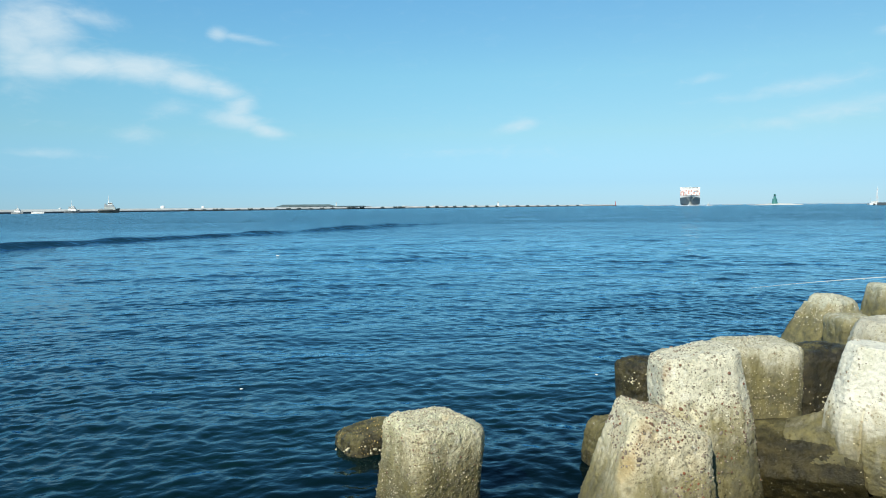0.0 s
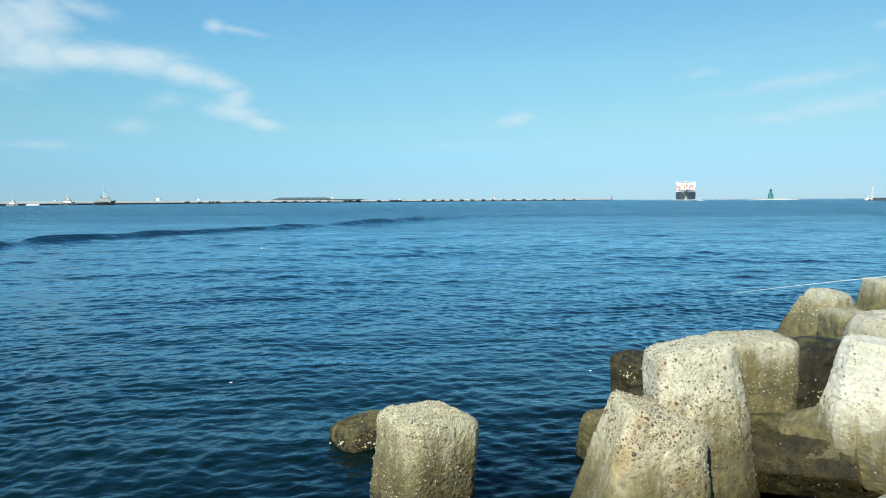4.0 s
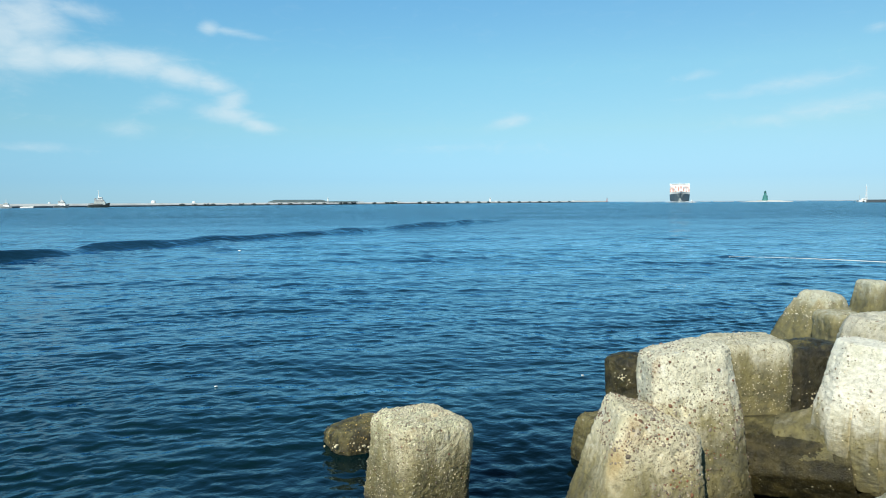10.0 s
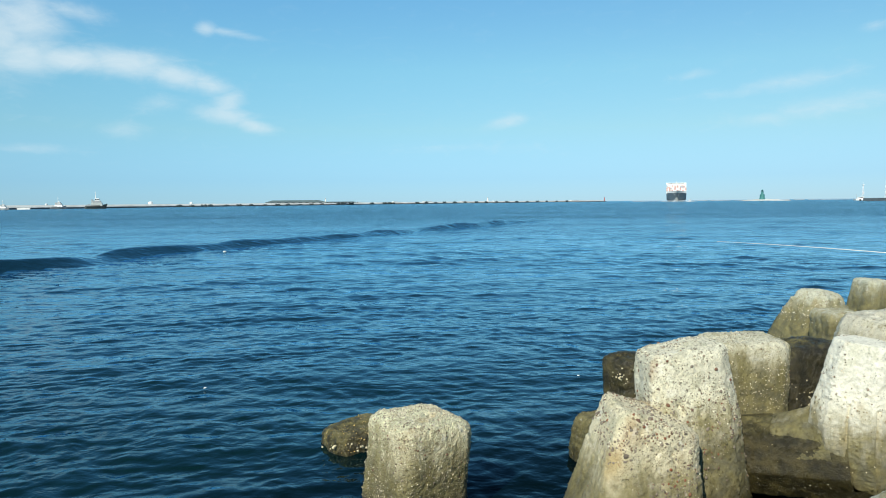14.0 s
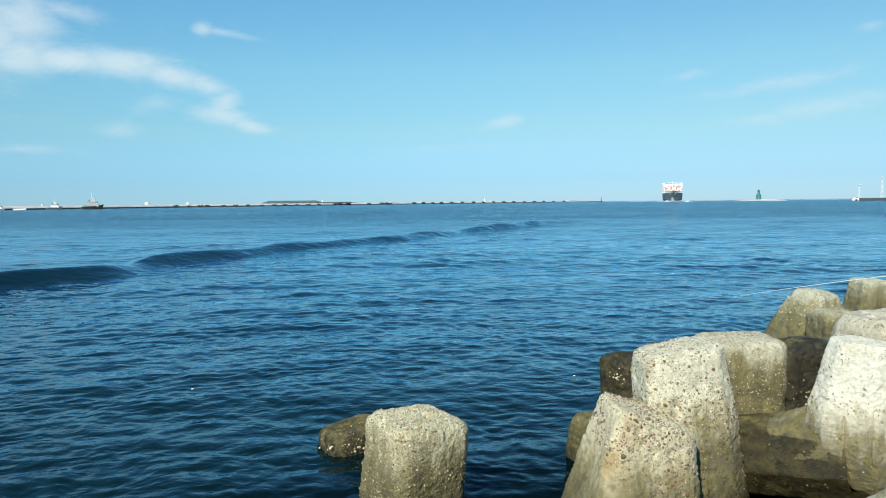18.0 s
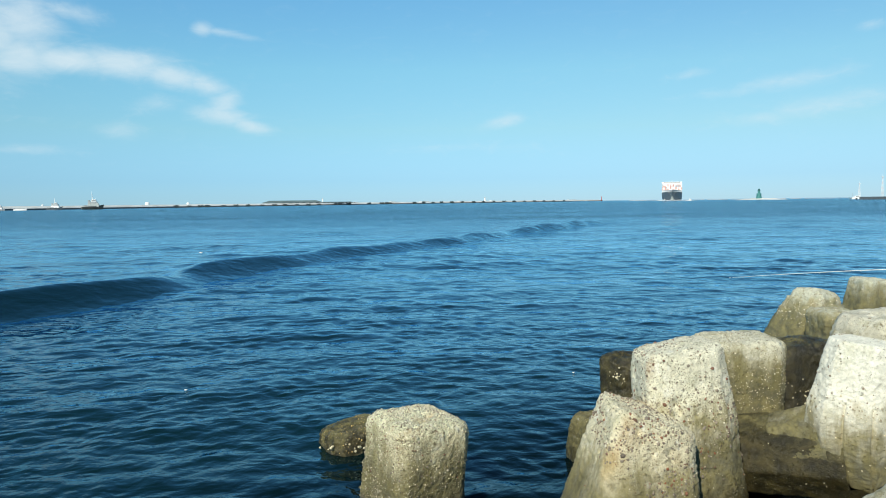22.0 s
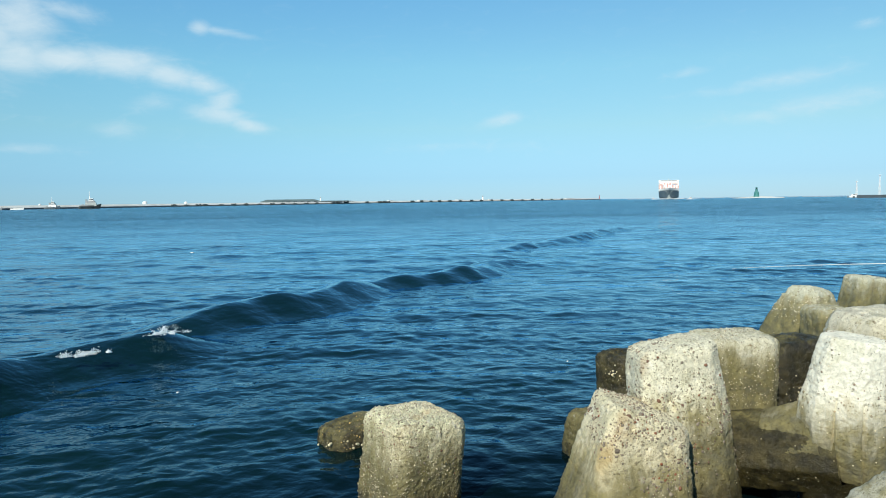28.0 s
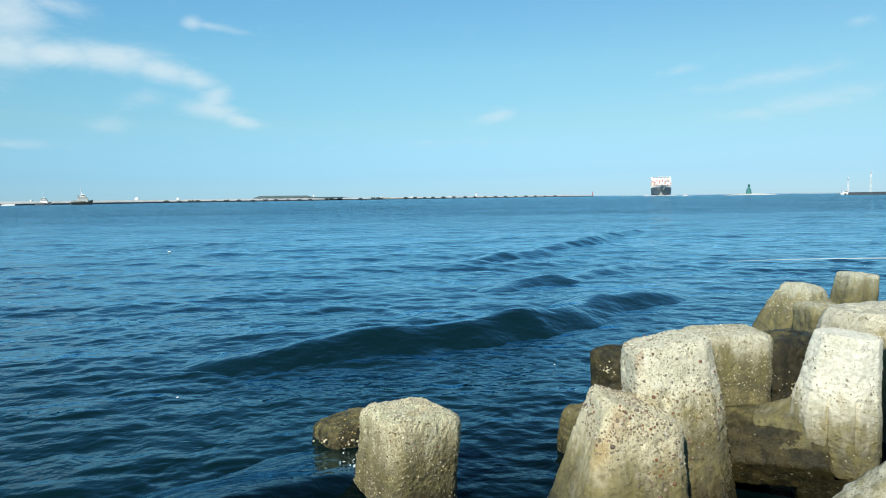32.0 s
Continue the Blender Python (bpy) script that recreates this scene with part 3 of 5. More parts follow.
def grains(name, at, scale, turn):
    """One mesh of many small rounded grains: places, three radii each, rotation matrices."""
    count = len(at)
    pts = np.einsum("nij,nkj->nki", turn, ICO_CO[None] * scale[:, None, :]) + at[:, None, :]
    tri = (ICO_TRI[None] + (np.arange(count) * len(ICO_CO))[:, None, None]).reshape(-1, 3)
    mesh = bpy.data.meshes.new(name)
    mesh.vertices.add(count * len(ICO_CO))
    mesh.vertices.foreach_set("co", pts.astype(np.float32).ravel())
    mesh.loops.add(tri.size)
    mesh.loops.foreach_set("vertex_index", tri.ravel().astype(np.int32))
    mesh.polygons.add(len(tri))
    mesh.polygons.foreach_set("loop_start", np.arange(0, tri.size, 3, dtype=np.int32))
    mesh.polygons.foreach_set("use_smooth", np.ones(len(tri), bool))
    mesh.update()
    return mesh


def random_turns(g, count):
    q = g.normal(size=(count, 4))
    q /= np.linalg.norm(q, axis=1, keepdims=True)
    w, x, y, z = q.T
    return np.stack([1 - 2 * (y * y + z * z), 2 * (x * y - z * w), 2 * (x * z + y * w), 2 * (x * y + z * w), 1 - 2 * (x * x + z * z), 2 * (y * z - x * w),
                     2 * (x * z - y * w), 2 * (y * z + x * w), 1 - 2 * (x * x + y * y)], -1).reshape(-1, 3, 3)


def foam_patch(length, width, count, seed, label="white foam broken off the crest of a swell wave", high=0.06, grain=1.0):
    """Ragged wisps of bubbles and drops."""
    g = np.random.default_rng(seed)
    n, k = int(count * 16 / grain), max(7, count // 8)
    wu, wv = g.normal(0, 0.30, k), g.normal(0, 0.24, k)
    spread, skew = g.uniform(0.015, 0.10, k), g.uniform(-0.5, 0.5, k)
    i = g.choice(k, n, p=g.dirichlet(np.ones(k) * 1.5))
    tall = np.clip(g.gamma(1.2, 0.8, k), 0.3, 1.7)
    d = g.normal(size=n)
    at = np.stack([(wu[i] + d * spread[i]) * length, (wv[i] + d * spread[i] * skew[i] + g.normal(0, 0.05, n)) * width, np.abs(g.normal(0, high, n)) * tall[i]], -1)
    size = grain * g.uniform(0.003, 0.013, n) * (1.15 - np.minimum(0.8, np.abs(wu[i])))
    scale = size[:, None] * np.stack([g.uniform(1, 3, n), np.ones(n), g.uniform(0.3, 0.8, n)], -1)
    return tagged(part("foam_patch", grains("foam_patch", at, scale, random_turns(g, n)), FOAM), label, "foam", group="foam patches", kind="stuff")


# ---- concrete armour units on the shore ----


def limb(name, parent, base, tip, w0, w1, depth=1.0, twist=0.0, cut=1.2, mat=None, fine=1.0, rough=0.02, seed=0,
         flare=0.0, flare_to=0.7, bevel=0.16, end=0.78, slant=0.0, seams=(), dents=(), label=""):
    """One limb of an armour unit, from base to tip: a tapered eight-sided prism with a bevelled, worn end.
    flare widens its foot towards -x, slant tilts its end, dents are hollows worn into it (place, radius, depth)."""
    base, tip = Vector(base), Vector(tip)
    axis = tip - base
    length = axis.length
    up = axis.normalized()
    side = Vector((1, 0, 0)) if abs(up.x) < 0.8 else Vector((0, 0, -1))
    side = (side - up * side.dot(up)).normalized()
    turn = Matrix((side, up.cross(side), up)).transposed()
    cols, body = int(150 * fine), int(90 * fine)
    th = np.linspace(0, 2 * math.pi, cols, endpoint=False)
    total = np.zeros(cols)
    for k in range(8):
        a = k * math.pi / 4 + radians(twist)
        d = 1.0 if k % 2 == 0 else cut
        total += np.maximum(0, np.cos(th - a) / d) ** 44
    ring = total ** (-1 / 44)
    cx, cy = ring * np.cos(th), ring * np.sin(th) * depth
    rows = []
    rim = bevel * w1 / length
    for t in np.linspace(0, 1 - rim, body):
        k = flare * max(0, 1 - t / flare_to) ** 2
        rows.append((t, w0 + (w1 - w0) * t + k, -k / 2))
    for f in np.linspace(0, 1, int(12 * fine))[1:]:
        g = f - 0.12 * math.sin(f * 2 * math.pi) / 2
        rows.append((1 - rim + rim * math.sin(g * 1.25) / math.sin(1.25), w1 * (1 - (1 - end) * (1 - math.cos(g * 1.25)) / (1 - math.cos(1.25))), 0))
    for f in np.linspace(0, 1, int(26 * fine))[1:]:
        rows.append((1 + 0.015 * f, w1 * end * (1 - f) + 0.0005, 0))
    co = np.empty((len(rows), cols, 3))
    for i, (t, w, off) in enumerate(rows):
        co[i, :, 0], co[i, :, 1] = cx * w / 2 + off, cy * w / 2
        co[i, :, 2] = t * length + slant * co[i, :, 0] * min(1, t) ** 2
    mid = np.array([0, 0, length * 0.55])
    out = co - mid
    out[..., 2] *= 0.35
    out /= np.linalg.norm(out, axis=-1, keepdims=True) + 1e-9
    shift = Vector((seed * 3.1, seed * 1.7, seed))
    flat = co.reshape(-1, 3)
    push = np.empty(len(flat))
    for i, p in enumerate(flat):
        v = Vector(p) + shift
        chip = noise.noise(v * 9)
        push[i] = noise.noise(v * 1.7) * 1.5 + noise.noise(v * 5) * 0.7 + min(0, chip + 0.25) * 1.6 + noise.noise(v * 23) * 0.5 + noise.noise(v * 45) * 0.5
    push = push.reshape(co.shape[:2])
    for deg in seams:
        for off_ in (0, 1):
            push[: int(body * 0.6), (int(round(radians(deg) / (2 * math.pi) * cols)) + off_) % cols] -= 2.2
    co += out * (push.reshape(co.shape[:2]) * rough)[..., None]
    co = co @ np.array(turn).T + np.array(base)
    out = out @ np.array(turn).T
    for dx_, dy_, dz_, r_, deep in dents:
        gap = np.linalg.norm(co - np.array((dx_, dy_, dz_)), axis=-1)
        co -= out * (deep * np.exp(-(gap / r_) ** 2))[..., None]
    here = parent.matrix_world.translation
    co -= np.array(here)
    me = grid_mesh(name, co, len(rows), cols, mat or CONCRETE, wrap=True)
    return part(name, me, None, parent, label)


def pebbles(of, count, seed, lo=0.0045, hi=0.0115, mat=None, floor=0.0, sunk=0.82, name="pebble_crust", label="worn pebbles standing out of the concrete", even=0.0, side=None):
    """Pebbles of the mix that stand out of a limb's worn skin, half sunk in it."""
    g = np.random.default_rng(seed)
    me = of.data
    n = len(me.vertices)
    co, no = np.empty(n * 3, np.float32), np.empty(n * 3, np.float32)
    me.vertices.foreach_get("co", co)
    me.vertices.foreach_get("normal", no)
    co, no = co.reshape(-1, 3), no.reshape(-1, 3)
    base_z = of.parent.matrix_world.translation.z
    height = co[:, 2] + base_z
    area = np.zeros(n)
    for q in (0, 1, 2, 3):
        loops = np.empty(len(me.loops), np.int32)
        me.loops.foreach_get("vertex_index", loops)
        sizes = np.empty(len(me.polygons))
        me.polygons.foreach_get("area", sizes)
        np.add.at(area, loops.reshape(-1, 4)[:, q], sizes)
    thick = np.array([noise.noise(Vector(p) * 2.3) for p in co])   # pebbles lie in patches
    weight = area * (height > floor) * np.clip(0.5 + 2.4 * thick * (1 - even), 0.04, 1.6)
    if side:   # the skin has worn off on one side only: a direction, and how far along it the wear begins
        weight *= np.clip(0.04 + (co @ np.array(side[:3]) - side[3]) * 4, 0.04, 1)
    pick = g.choice(n, count, p=weight / weight.sum())
    size = lo * (hi / lo) ** (g.random(count) ** 1.6)
    at = co[pick] + g.normal(size=(count, 3)) * 0.006 - no[pick] * (size * sunk)[:, None]
    mesh = grains(name, at, size[:, None] * g.uniform(0.65, 1.25, (count, 3)), random_turns(g, count))
    ob = part(name, mesh, mat or PEBBLES, of, label)
    ob["kind"] = "stuff"
    return ob


def barnacles(parent, centre, spread, count, seed, size=0.016):
    """Clusters of barnacle shells: small blunt cones stuck to the concrete."""
    r = random.Random(seed)
    bm = bmesh.new()
    for i in range(count):
        p = Vector(centre) + Vector([max(-1.3, min(1.3, r.gauss(0, 0.6))) * s for s in spread]) - parent.matrix_world.translation
        k = size * r.uniform(0.25, 1.0) ** 1.2 * 1.5
        tube(bm, p, p + Vector((r.uniform(-0.4, 0.4), -1, r.uniform(0, 0.5))) * k, k, k * 0.5, seg=6)
    ob = part("barnacles", bm, SHELL, parent, "cluster of pale barnacle shells")
    ob["kind"] = "stuff"
    return ob


def unit(x, y, label):
    return thing("armour_unit", Matrix.Translation((x, y, 0)), label, "concrete block", "armour units along the shore")


u = unit(-0.25, 7.3, "pebbly grey concrete armour unit standing alone in the water")
b = limb("limb", u, (-0.41, 7.27, -0.9), (-0.25, 7.30, 1.08), 0.93, 0.87, 0.97, 33, 1.24, CONCRETE_GRIT, 1.6, 0.022, 1, bevel=0.16, end=0.74, dents=((-0.136, 7.195, 1.087, 0.035, 0.04),))
pebbles(b, 7500, 1, 0.0045, 0.012, PEBBLES_MID, even=0.8, sunk=0.74)
pebbles(b, 900, 42, 0.006, 0.013, PEBBLES_DARK, 0.2, 0.7, "dark_pebble_crust", "dark brown pebbles set in the concrete", even=0.6)
pebbles(b, 300, 41, 0.006, 0.013, SHELL, 0.15, 0.6, "barnacle_crust", "scattered pale barnacle shells")
b = limb("limb", u, (-1.26, 9.58, -0.9), (-1.22, 9.58, 0.27), 0.90, 0.80, 1.0, 30, 1.2, ALGAE, 1.0, 0.028, 2, bevel=0.09, end=0.8, slant=0.20, label="dark algae-covered limb awash in the sea")
pebbles(b, 500, 22, 0.005, 0.012, PEBBLES_DARK, 0.0)
pebbles(b, 230, 2, 0.005, 0.013, SHELL_GOLD, -0.1, 0.5, "barnacle_crust", "scattered pale barnacle shells")
barnacles(u, (-1.26, 9.13, 0.10), (0.26, 0.03, 0.05), 26, 5, 0.014)

u = unit(1.75, 6.9, "pitted pale concrete armour unit leaning against its neighbour")
b = limb("limb", u, (1.70, 6.90, -0.9), (2.03, 6.86, 1.22), 1.52, 0.80, 0.95, 5, 1.25, CONCRETE_WORN, 1.5, 0.022, 3, bevel=0.07, end=0.9, slant=-0.17, seams=(262,),
         dents=((1.77, 6.46, 1.284, 0.035, 0.035), (1.872, 6.47, 1.259, 0.045, 0.04), (1.82, 6.44, 1.148, 0.035, 0.035), (1.87, 6.43, 1.044, 0.035, 0.035), (1.93, 6.43, 0.985, 0.03, 0.03),
                (1.978, 6.43, 0.944, 0.04, 0.035), (2.138, 6.45, 0.934, 0.035, 0.035), (2.165, 6.45, 0.868, 0.03, 0.035), (1.833, 6.40, 0.893, 0.02, 0.02), (1.562, 6.40, 0.63, 0.05, 0.04)))
pebbles(b, 1300, 3, 0.004, 0.010, side=(1, -0.3, 0.2, 0.05))
pebbles(b, 2100, 23, 0.008, 0.028, PEBBLES_DARK, 0.45, 0.84, "coarse_pebble_crust", "large brown pebbles set in the concrete", side=(0.8, -0.2, 0.9, 0.62))
limb("limb", u, (2.02, 8.9, -0.9), (2.06, 8.87, 0.56), 0.90, 0.66, 1.0, 20, 1.2, ALGAE, 0.8, 0.03, 4, end=0.7, label="dark wet limb at the waterline")

u = unit(2.6, 7.8, "tall pebbly concrete armour unit with rust-stained pits")
b = limb("limb", u, (2.69, 7.36, -0.9), (2.50, 7.42, 1.75), 1.26, 0.81, 0.95, 4, 1.15, CONCRETE, 1.5, 0.022, 6, bevel=0.10, end=0.84, slant=0.07,
         dents=((2.336, 6.96, 1.255, 0.055, 0.11), (2.373, 6.95, 1.182, 0.045, 0.09), (2.584, 6.96, 1.161, 0.025, 0.03)))
pebbles(b, 2000, 4, 0.004, 0.010)
pebbles(b, 2000, 24, 0.007, 0.025, PEBBLES_DARK, 0.45, 0.84, "coarse_pebble_crust", "large brown pebbles set in the concrete")
limb("limb", u, (3.08, 11.5, -0.9), (3.06, 11.5, 0.76), 0.72, 0.68, 1.0, 30, 1.2, CONCRETE_WET, 0.7, 0.03, 7, end=0.7, label="dark algae-covered limb behind")
barnacles(u, (2.93, 11.13, 0.48), (0.18, 0.03, 0.14), 46, 8, 0.013)

u = unit(3.5, 8.4, "weathered concrete armour unit with olive growth on its side")
b = limb("limb", u, (3.43, 8.12, -0.9), (3.43, 8.12, 1.71), 0.92, 0.90, 0.9, 3, 1.2, CONCRETE_SIDE, 1.3, 0.022, 9, bevel=0.12)
pebbles(b, 4500, 5, mat=PEBBLES_LOW)
pebbles(b, 160, 35, 0.004, 0.010, SHELL, 0.35, 0.55, "barnacle_crust", "scattered yellowish barnacle shells")
# the shade of the gap is put into this limb's colour
limb("limb", u, (4.72, 9.3, -1.0), (4.70, 9.3, 1.42), 0.95, 0.85, 1.0, 10, 1.25, SHADED_CONCRETE, 0.9, 0.03, 10, label="wet limb coloured dark for the shade in the gap between the blocks")
barnacles(u, (4.50, 8.83, 0.78), (0.14, 0.03, 0.17), 40, 11, 0.009)

u = unit(4.0, 7.2, "pale concrete armour unit with a low arm over the water")
b = limb("limb", u, (4.04, 6.97, 0.46), (4.215, 6.95, 1.87), 0.98, 0.57, 1.0, -38, 1.10, CONCRETE_PALE, 1.4, 0.014, 12, flare=-0.32, flare_to=0.55, bevel=0.05, end=0.92, seams=(226, 262))
pebbles(b, 1100, 6, 0.004, 0.010, PEBBLES_LOW, 1.1, 0.88)
pebbles(b, 120, 36, 0.005, 0.014, SHELL, 0.6, 0.8, "barnacle_crust", "pale shells stuck to the concrete")
b = limb("limb", u, (4.16, 6.98, 0.68), (2.78, 8.10, 0.40), 0.84, 0.78, 1.0, 0, 1.0, CONCRETE_LOW, 1.2, 0.014, 13, label="low algae-stained arm over the water")
pebbles(b, 420, 7, mat=PEBBLES_LOW)
pebbles(b, 90, 37, 0.004, 0.010, SHELL, 0.36, 0.6, "barnacle_crust", "scattered yellowish barnacle shells")
limb("shoulder", u, (4.02, 7.08, 0.80), (3.60, 7.42, 0.66), 0.80, 0.66, 1.0, 0, 1.0, CONCRETE_SMOOTH, 1.0, 0.012, 32, bevel=0.02, end=0.97, label="sloping shoulder between the arm and the upright limb")
# added support limb, its black colour imitating the dark hollow under the arm
limb("limb", u, (4.10, 6.99, 0.66), (4.62, 7.75, -1.0), 0.80, 0.74, 1.0, 10, 1.1, SHADED_CONCRETE, 0.7, 0.02, 31, label="added support limb coloured dark for the shade under the arm")

u = unit(7.3, 14.2, "pale concrete armour unit with a sloping pitted top")
b = limb("limb", u, (7.20, 14.3, -0.9), (7.58, 14.1, 1.43), 2.0, 0.82, 0.9, 20, 1.15, CONCRETE_BACK, 0.9, 0.03, 14, bevel=0.25, end=0.7)
pebbles(b, 2500, 8, 0.008, 0.018, PEBBLES_MID)
b = limb("limb", u, (7.20, 12.8, -0.9), (7.22, 12.8, 1.25), 0.82, 0.80, 1.0, 8, 1.2, CONCRETE_BACK, 0.9, 0.03, 15)
pebbles(b, 900, 9, 0.008, 0.018, PEBBLES_MID)

u = unit(9.9, 16.3, "bleached concrete armour unit with a flat square top")
limb("limb", u, (9.74, 16.3, -0.9), (9.94, 16.2, 1.42), 1.02, 0.74, 1.0, 10, 1.2, CONCRETE_BACK, 0.8, 0.03, 16, bevel=0.08, end=0.85)

u = unit(6.4, 9.6, "broad rounded concrete armour unit behind the pale one")
limb("limb", u, (6.36, 9.7, -0.9), (6.29, 9.7, 1.68), 1.75, 1.35, 0.9, 15, 1.15, CONCRETE_SMOOTH, 1.0, 0.03, 17, bevel=0.2)
limb("limb", u, (5.65, 7.3, -0.9), (5.6, 7.1, 2.56), 1.2, 1.1, 0.9, 15, 1.15, CONCRETE_SMOOTH, 0.8, 0.03, 18)

u = unit(2.9, 4.4, "pale concrete armour unit lying aslant close to the seawall")
limb("limb", u, (1.86, 4.85, -0.38), (3.91, 3.95, 1.65), 1.05, 1.0, 1.0, 22, 1.2, CONCRETE_SMOOTH, 1.0, 0.025, 19)

limb("limb", u, (2.62, 4.92, -0.5), (2.60, 4.92, 1.00), 0.60, 0.36, 1.0, 12, 1.2, CONCRETE_SMOOTH, 0.7, 0.02, 33)

seawall = tagged(part("seawall", bm_box((0, -18, 0.2), (90, 40, 3.0), bevel=0.08), CONCRETE_SMOOTH),
                 "plain concrete seawall along the shore", "seawall", kind="structure")

# ---- far shore ----
SHORE = [(-640, 780), (-590, 885), (-467, 1267), (-330, 1510), (-198, 1740), (27, 2000), (444, 2460), (611, 2635)]


def strip(name, profile, mat, step=6.0, wobble=0.5, seed=2):
    """A long bank along the far shore; profile: (metres behind the waterline, height)."""
    pts = []
    for (x0, y0), (x1, y1) in zip(SHORE, SHORE[1:]):
        n = int(math.hypot(x1 - x0, y1 - y0) / step)
        pts += [(x0 + (x1 - x0) * i / n, y0 + (y1 - y0) * i / n) for i in range(n)]
    pts = np.array(pts)
    way = np.gradient(pts, axis=0)
    way /= np.linalg.norm(way, axis=1, keepdims=True)
    back_way = np.stack([-way[:, 1], way[:, 0]], 1)
    co = np.empty((len(pts), len(profile), 3))
    for j, (d, h) in enumerate(profile):
        for i, p in enumerate(pts):
            k = noise.noise((p[0] * 0.021, p[1] * 0.021, j * 0.3 + seed)) * wobble
            co[i, j] = (*(p + back_way[i] * (d + k)), h + k * 0.4 * (h > 0.3))
    return grid_mesh(name, co, len(pts), len(profile), mat)


tagged(part("quay_wall", strip("quay_wall", [(0, -1), (0, 1.8), (0.6, 2.2), (8, 2.3), (9, 1)], QUAY), None),
       "low dark concrete quay wall along the far shore", "quay", kind="structure")
tagged(part("far_ground", strip("far_ground", [(6, 0.5), (9, 2.8), (16, 5.0), (60, 5.6), (90, 5.4), (120, 0)], SAND, wobble=1.6, seed=5), None),
       "pale sandy reclaimed land behind the far quay", "land", kind="structure")


def shore_point(f, inland=0.0):
    """A place along the far shore, f from 0 to 1."""
    lens = [math.hypot(b[0] - a[0], b[1] - a[1]) for a, b in zip(SHORE, SHORE[1:])]
    d = f * sum(lens)
    for (a, b), l in zip(zip(SHORE, SHORE[1:]), lens):
        if d <= l:
            break
        d -= l
    w = Vector((b[0] - a[0], b[1] - a[1], 0)) / l
    return Vector((a[0], a[1], 0)) + w * d + Vector((-w.y, w.x, 0)) * inland, math.atan2(w.y, w.x)


def rock_mesh(seed):
    bm = bmesh.new()
    r = random.Random(seed)
    for i in range(9):
        k = r.uniform(1.2, 2.6)
        m = Matrix.Translation((r.gauss(0, 3.2), r.gauss(0, 1.2), r.uniform(-0.8, 1.8))) @ Euler((r.random() * 3, r.random() * 3, 0)).to_matrix().to_4x4() @ Matrix.Diagonal((k * 1.3, k, k * 0.9, 1))
        bmesh.ops.create_icosphere(bm, subdivisions=1, radius=1.0, matrix=m)
    for v in bm.verts:
        v.co += noise.noise_vector(v.co * 0.7) * 0.5
    return bm


piles = [part("rock_mound", rock_mesh(i), ROCK) for i in range(3)]
for i, ob in enumerate(piles):
    tagged(ob, "mound of dark wet rock at the foot of the far quay", "rocks", "rock piles along the far quay")
r = random.Random(9)
spots = [0.2272, 0.2391, 0.2518, 0.2589, 0.2756, 0.2904, 0.3052, 0.3214, 0.3383, 0.3528, 0.3686, 0.3859, 0.4022, 0.4275, 0.435, 0.4505, 0.4835, 0.5034,
         0.5114, 0.5168, 0.5563, 0.5731, 0.5894, 0.6051, 0.6254, 0.645, 0.6675, 0.6885, 0.7102, 0.7327, 0.756, 0.7801, 0.8051, 0.8296, 0.855, 0.8829]
for i, f in enumerate(spots):
    p, a = shore_point(f, -1.5)
    m = Matrix.Translation(p + Vector((0, 0, 0.6 + 1.6 * (f > 0.42)))) @ Matrix.Rotation(a + r.uniform(-0.3, 0.3), 4, "Z")
    if i < 3:
        piles[i].matrix_world = m
    else:
        copy_thing(piles[i % 3], m)


def long_shed(x, y, rot, length, depth, wall, ridge, label):
    t = thing("shed", Matrix.Translation((x, y, 4.6)) @ Matrix.Rotation(rot, 4, "Z"), label, "building")
    part("wall", bm_box((0, 0, wall / 2), (length, depth, wall)), GREY, t)
    bm = bmesh.new()
    h, d, e = length / 2 + 1, depth / 2 + 1, ridge
    vs = [bm.verts.new(c) for c in [(-h, -d, wall), (h, -d, wall), (h, d, wall), (-h, d, wall), (-h + e * 3, 0, wall + e), (h - e * 3, 0, wall + e)]]
    for q in ((0, 1, 5, 4), (1, 2, 5), (2, 3, 4, 5), (3, 0, 4), (3, 2, 1, 0)):
        bm.faces.new([vs[i] for i in q])
    part("roof", bm, TEAL, t, "long hipped grey-green roof")
    for i in range(8):
        part("door", bm_box((-h + length * (i + 0.7) / 8.4, -depth / 2 - 0.1, wall * 0.4), (length / 18, 0.2, wall * 0.7)), DARK, t)
    return t


long_shed(-337, 1640, math.atan2(55, 118), 134, 24, 2.8, 4.6, "long low shed with a grey-green hipped roof on the far quay")
long_shed(-243, 1690, math.atan2(30, 68), 74, 18, 2.0, 1.5, "lower long shed with a flat grey-green roof on the far quay")


def tank(x, y, r_, h, label="small white domed tank on the far land"):
    t = thing("storage_tank", Matrix.Translation((x, y, 5.2)), label, "tank", "white tanks")
    part("shell", bm_tube((0, 0, 0), (0, 0, h), r_, seg=24), WHITE, t)
    bm = bmesh.new()
    bmesh.ops.create_uvsphere(bm, u_segments=24, v_segments=10, radius=r_, matrix=Matrix.Translation((0, 0, h)) @ Matrix.Diagonal((1, 1, 0.5, 1)))
    part("dome", bm, WHITE, t)
    return t


tank(-550, 1342, 4.2, 3.8)
tank(-499, 1415, 3.0, 3.0)
tank(-690, 1240, 2.2, 2.4)
tank(-640, 1190, 1.8, 2.0)


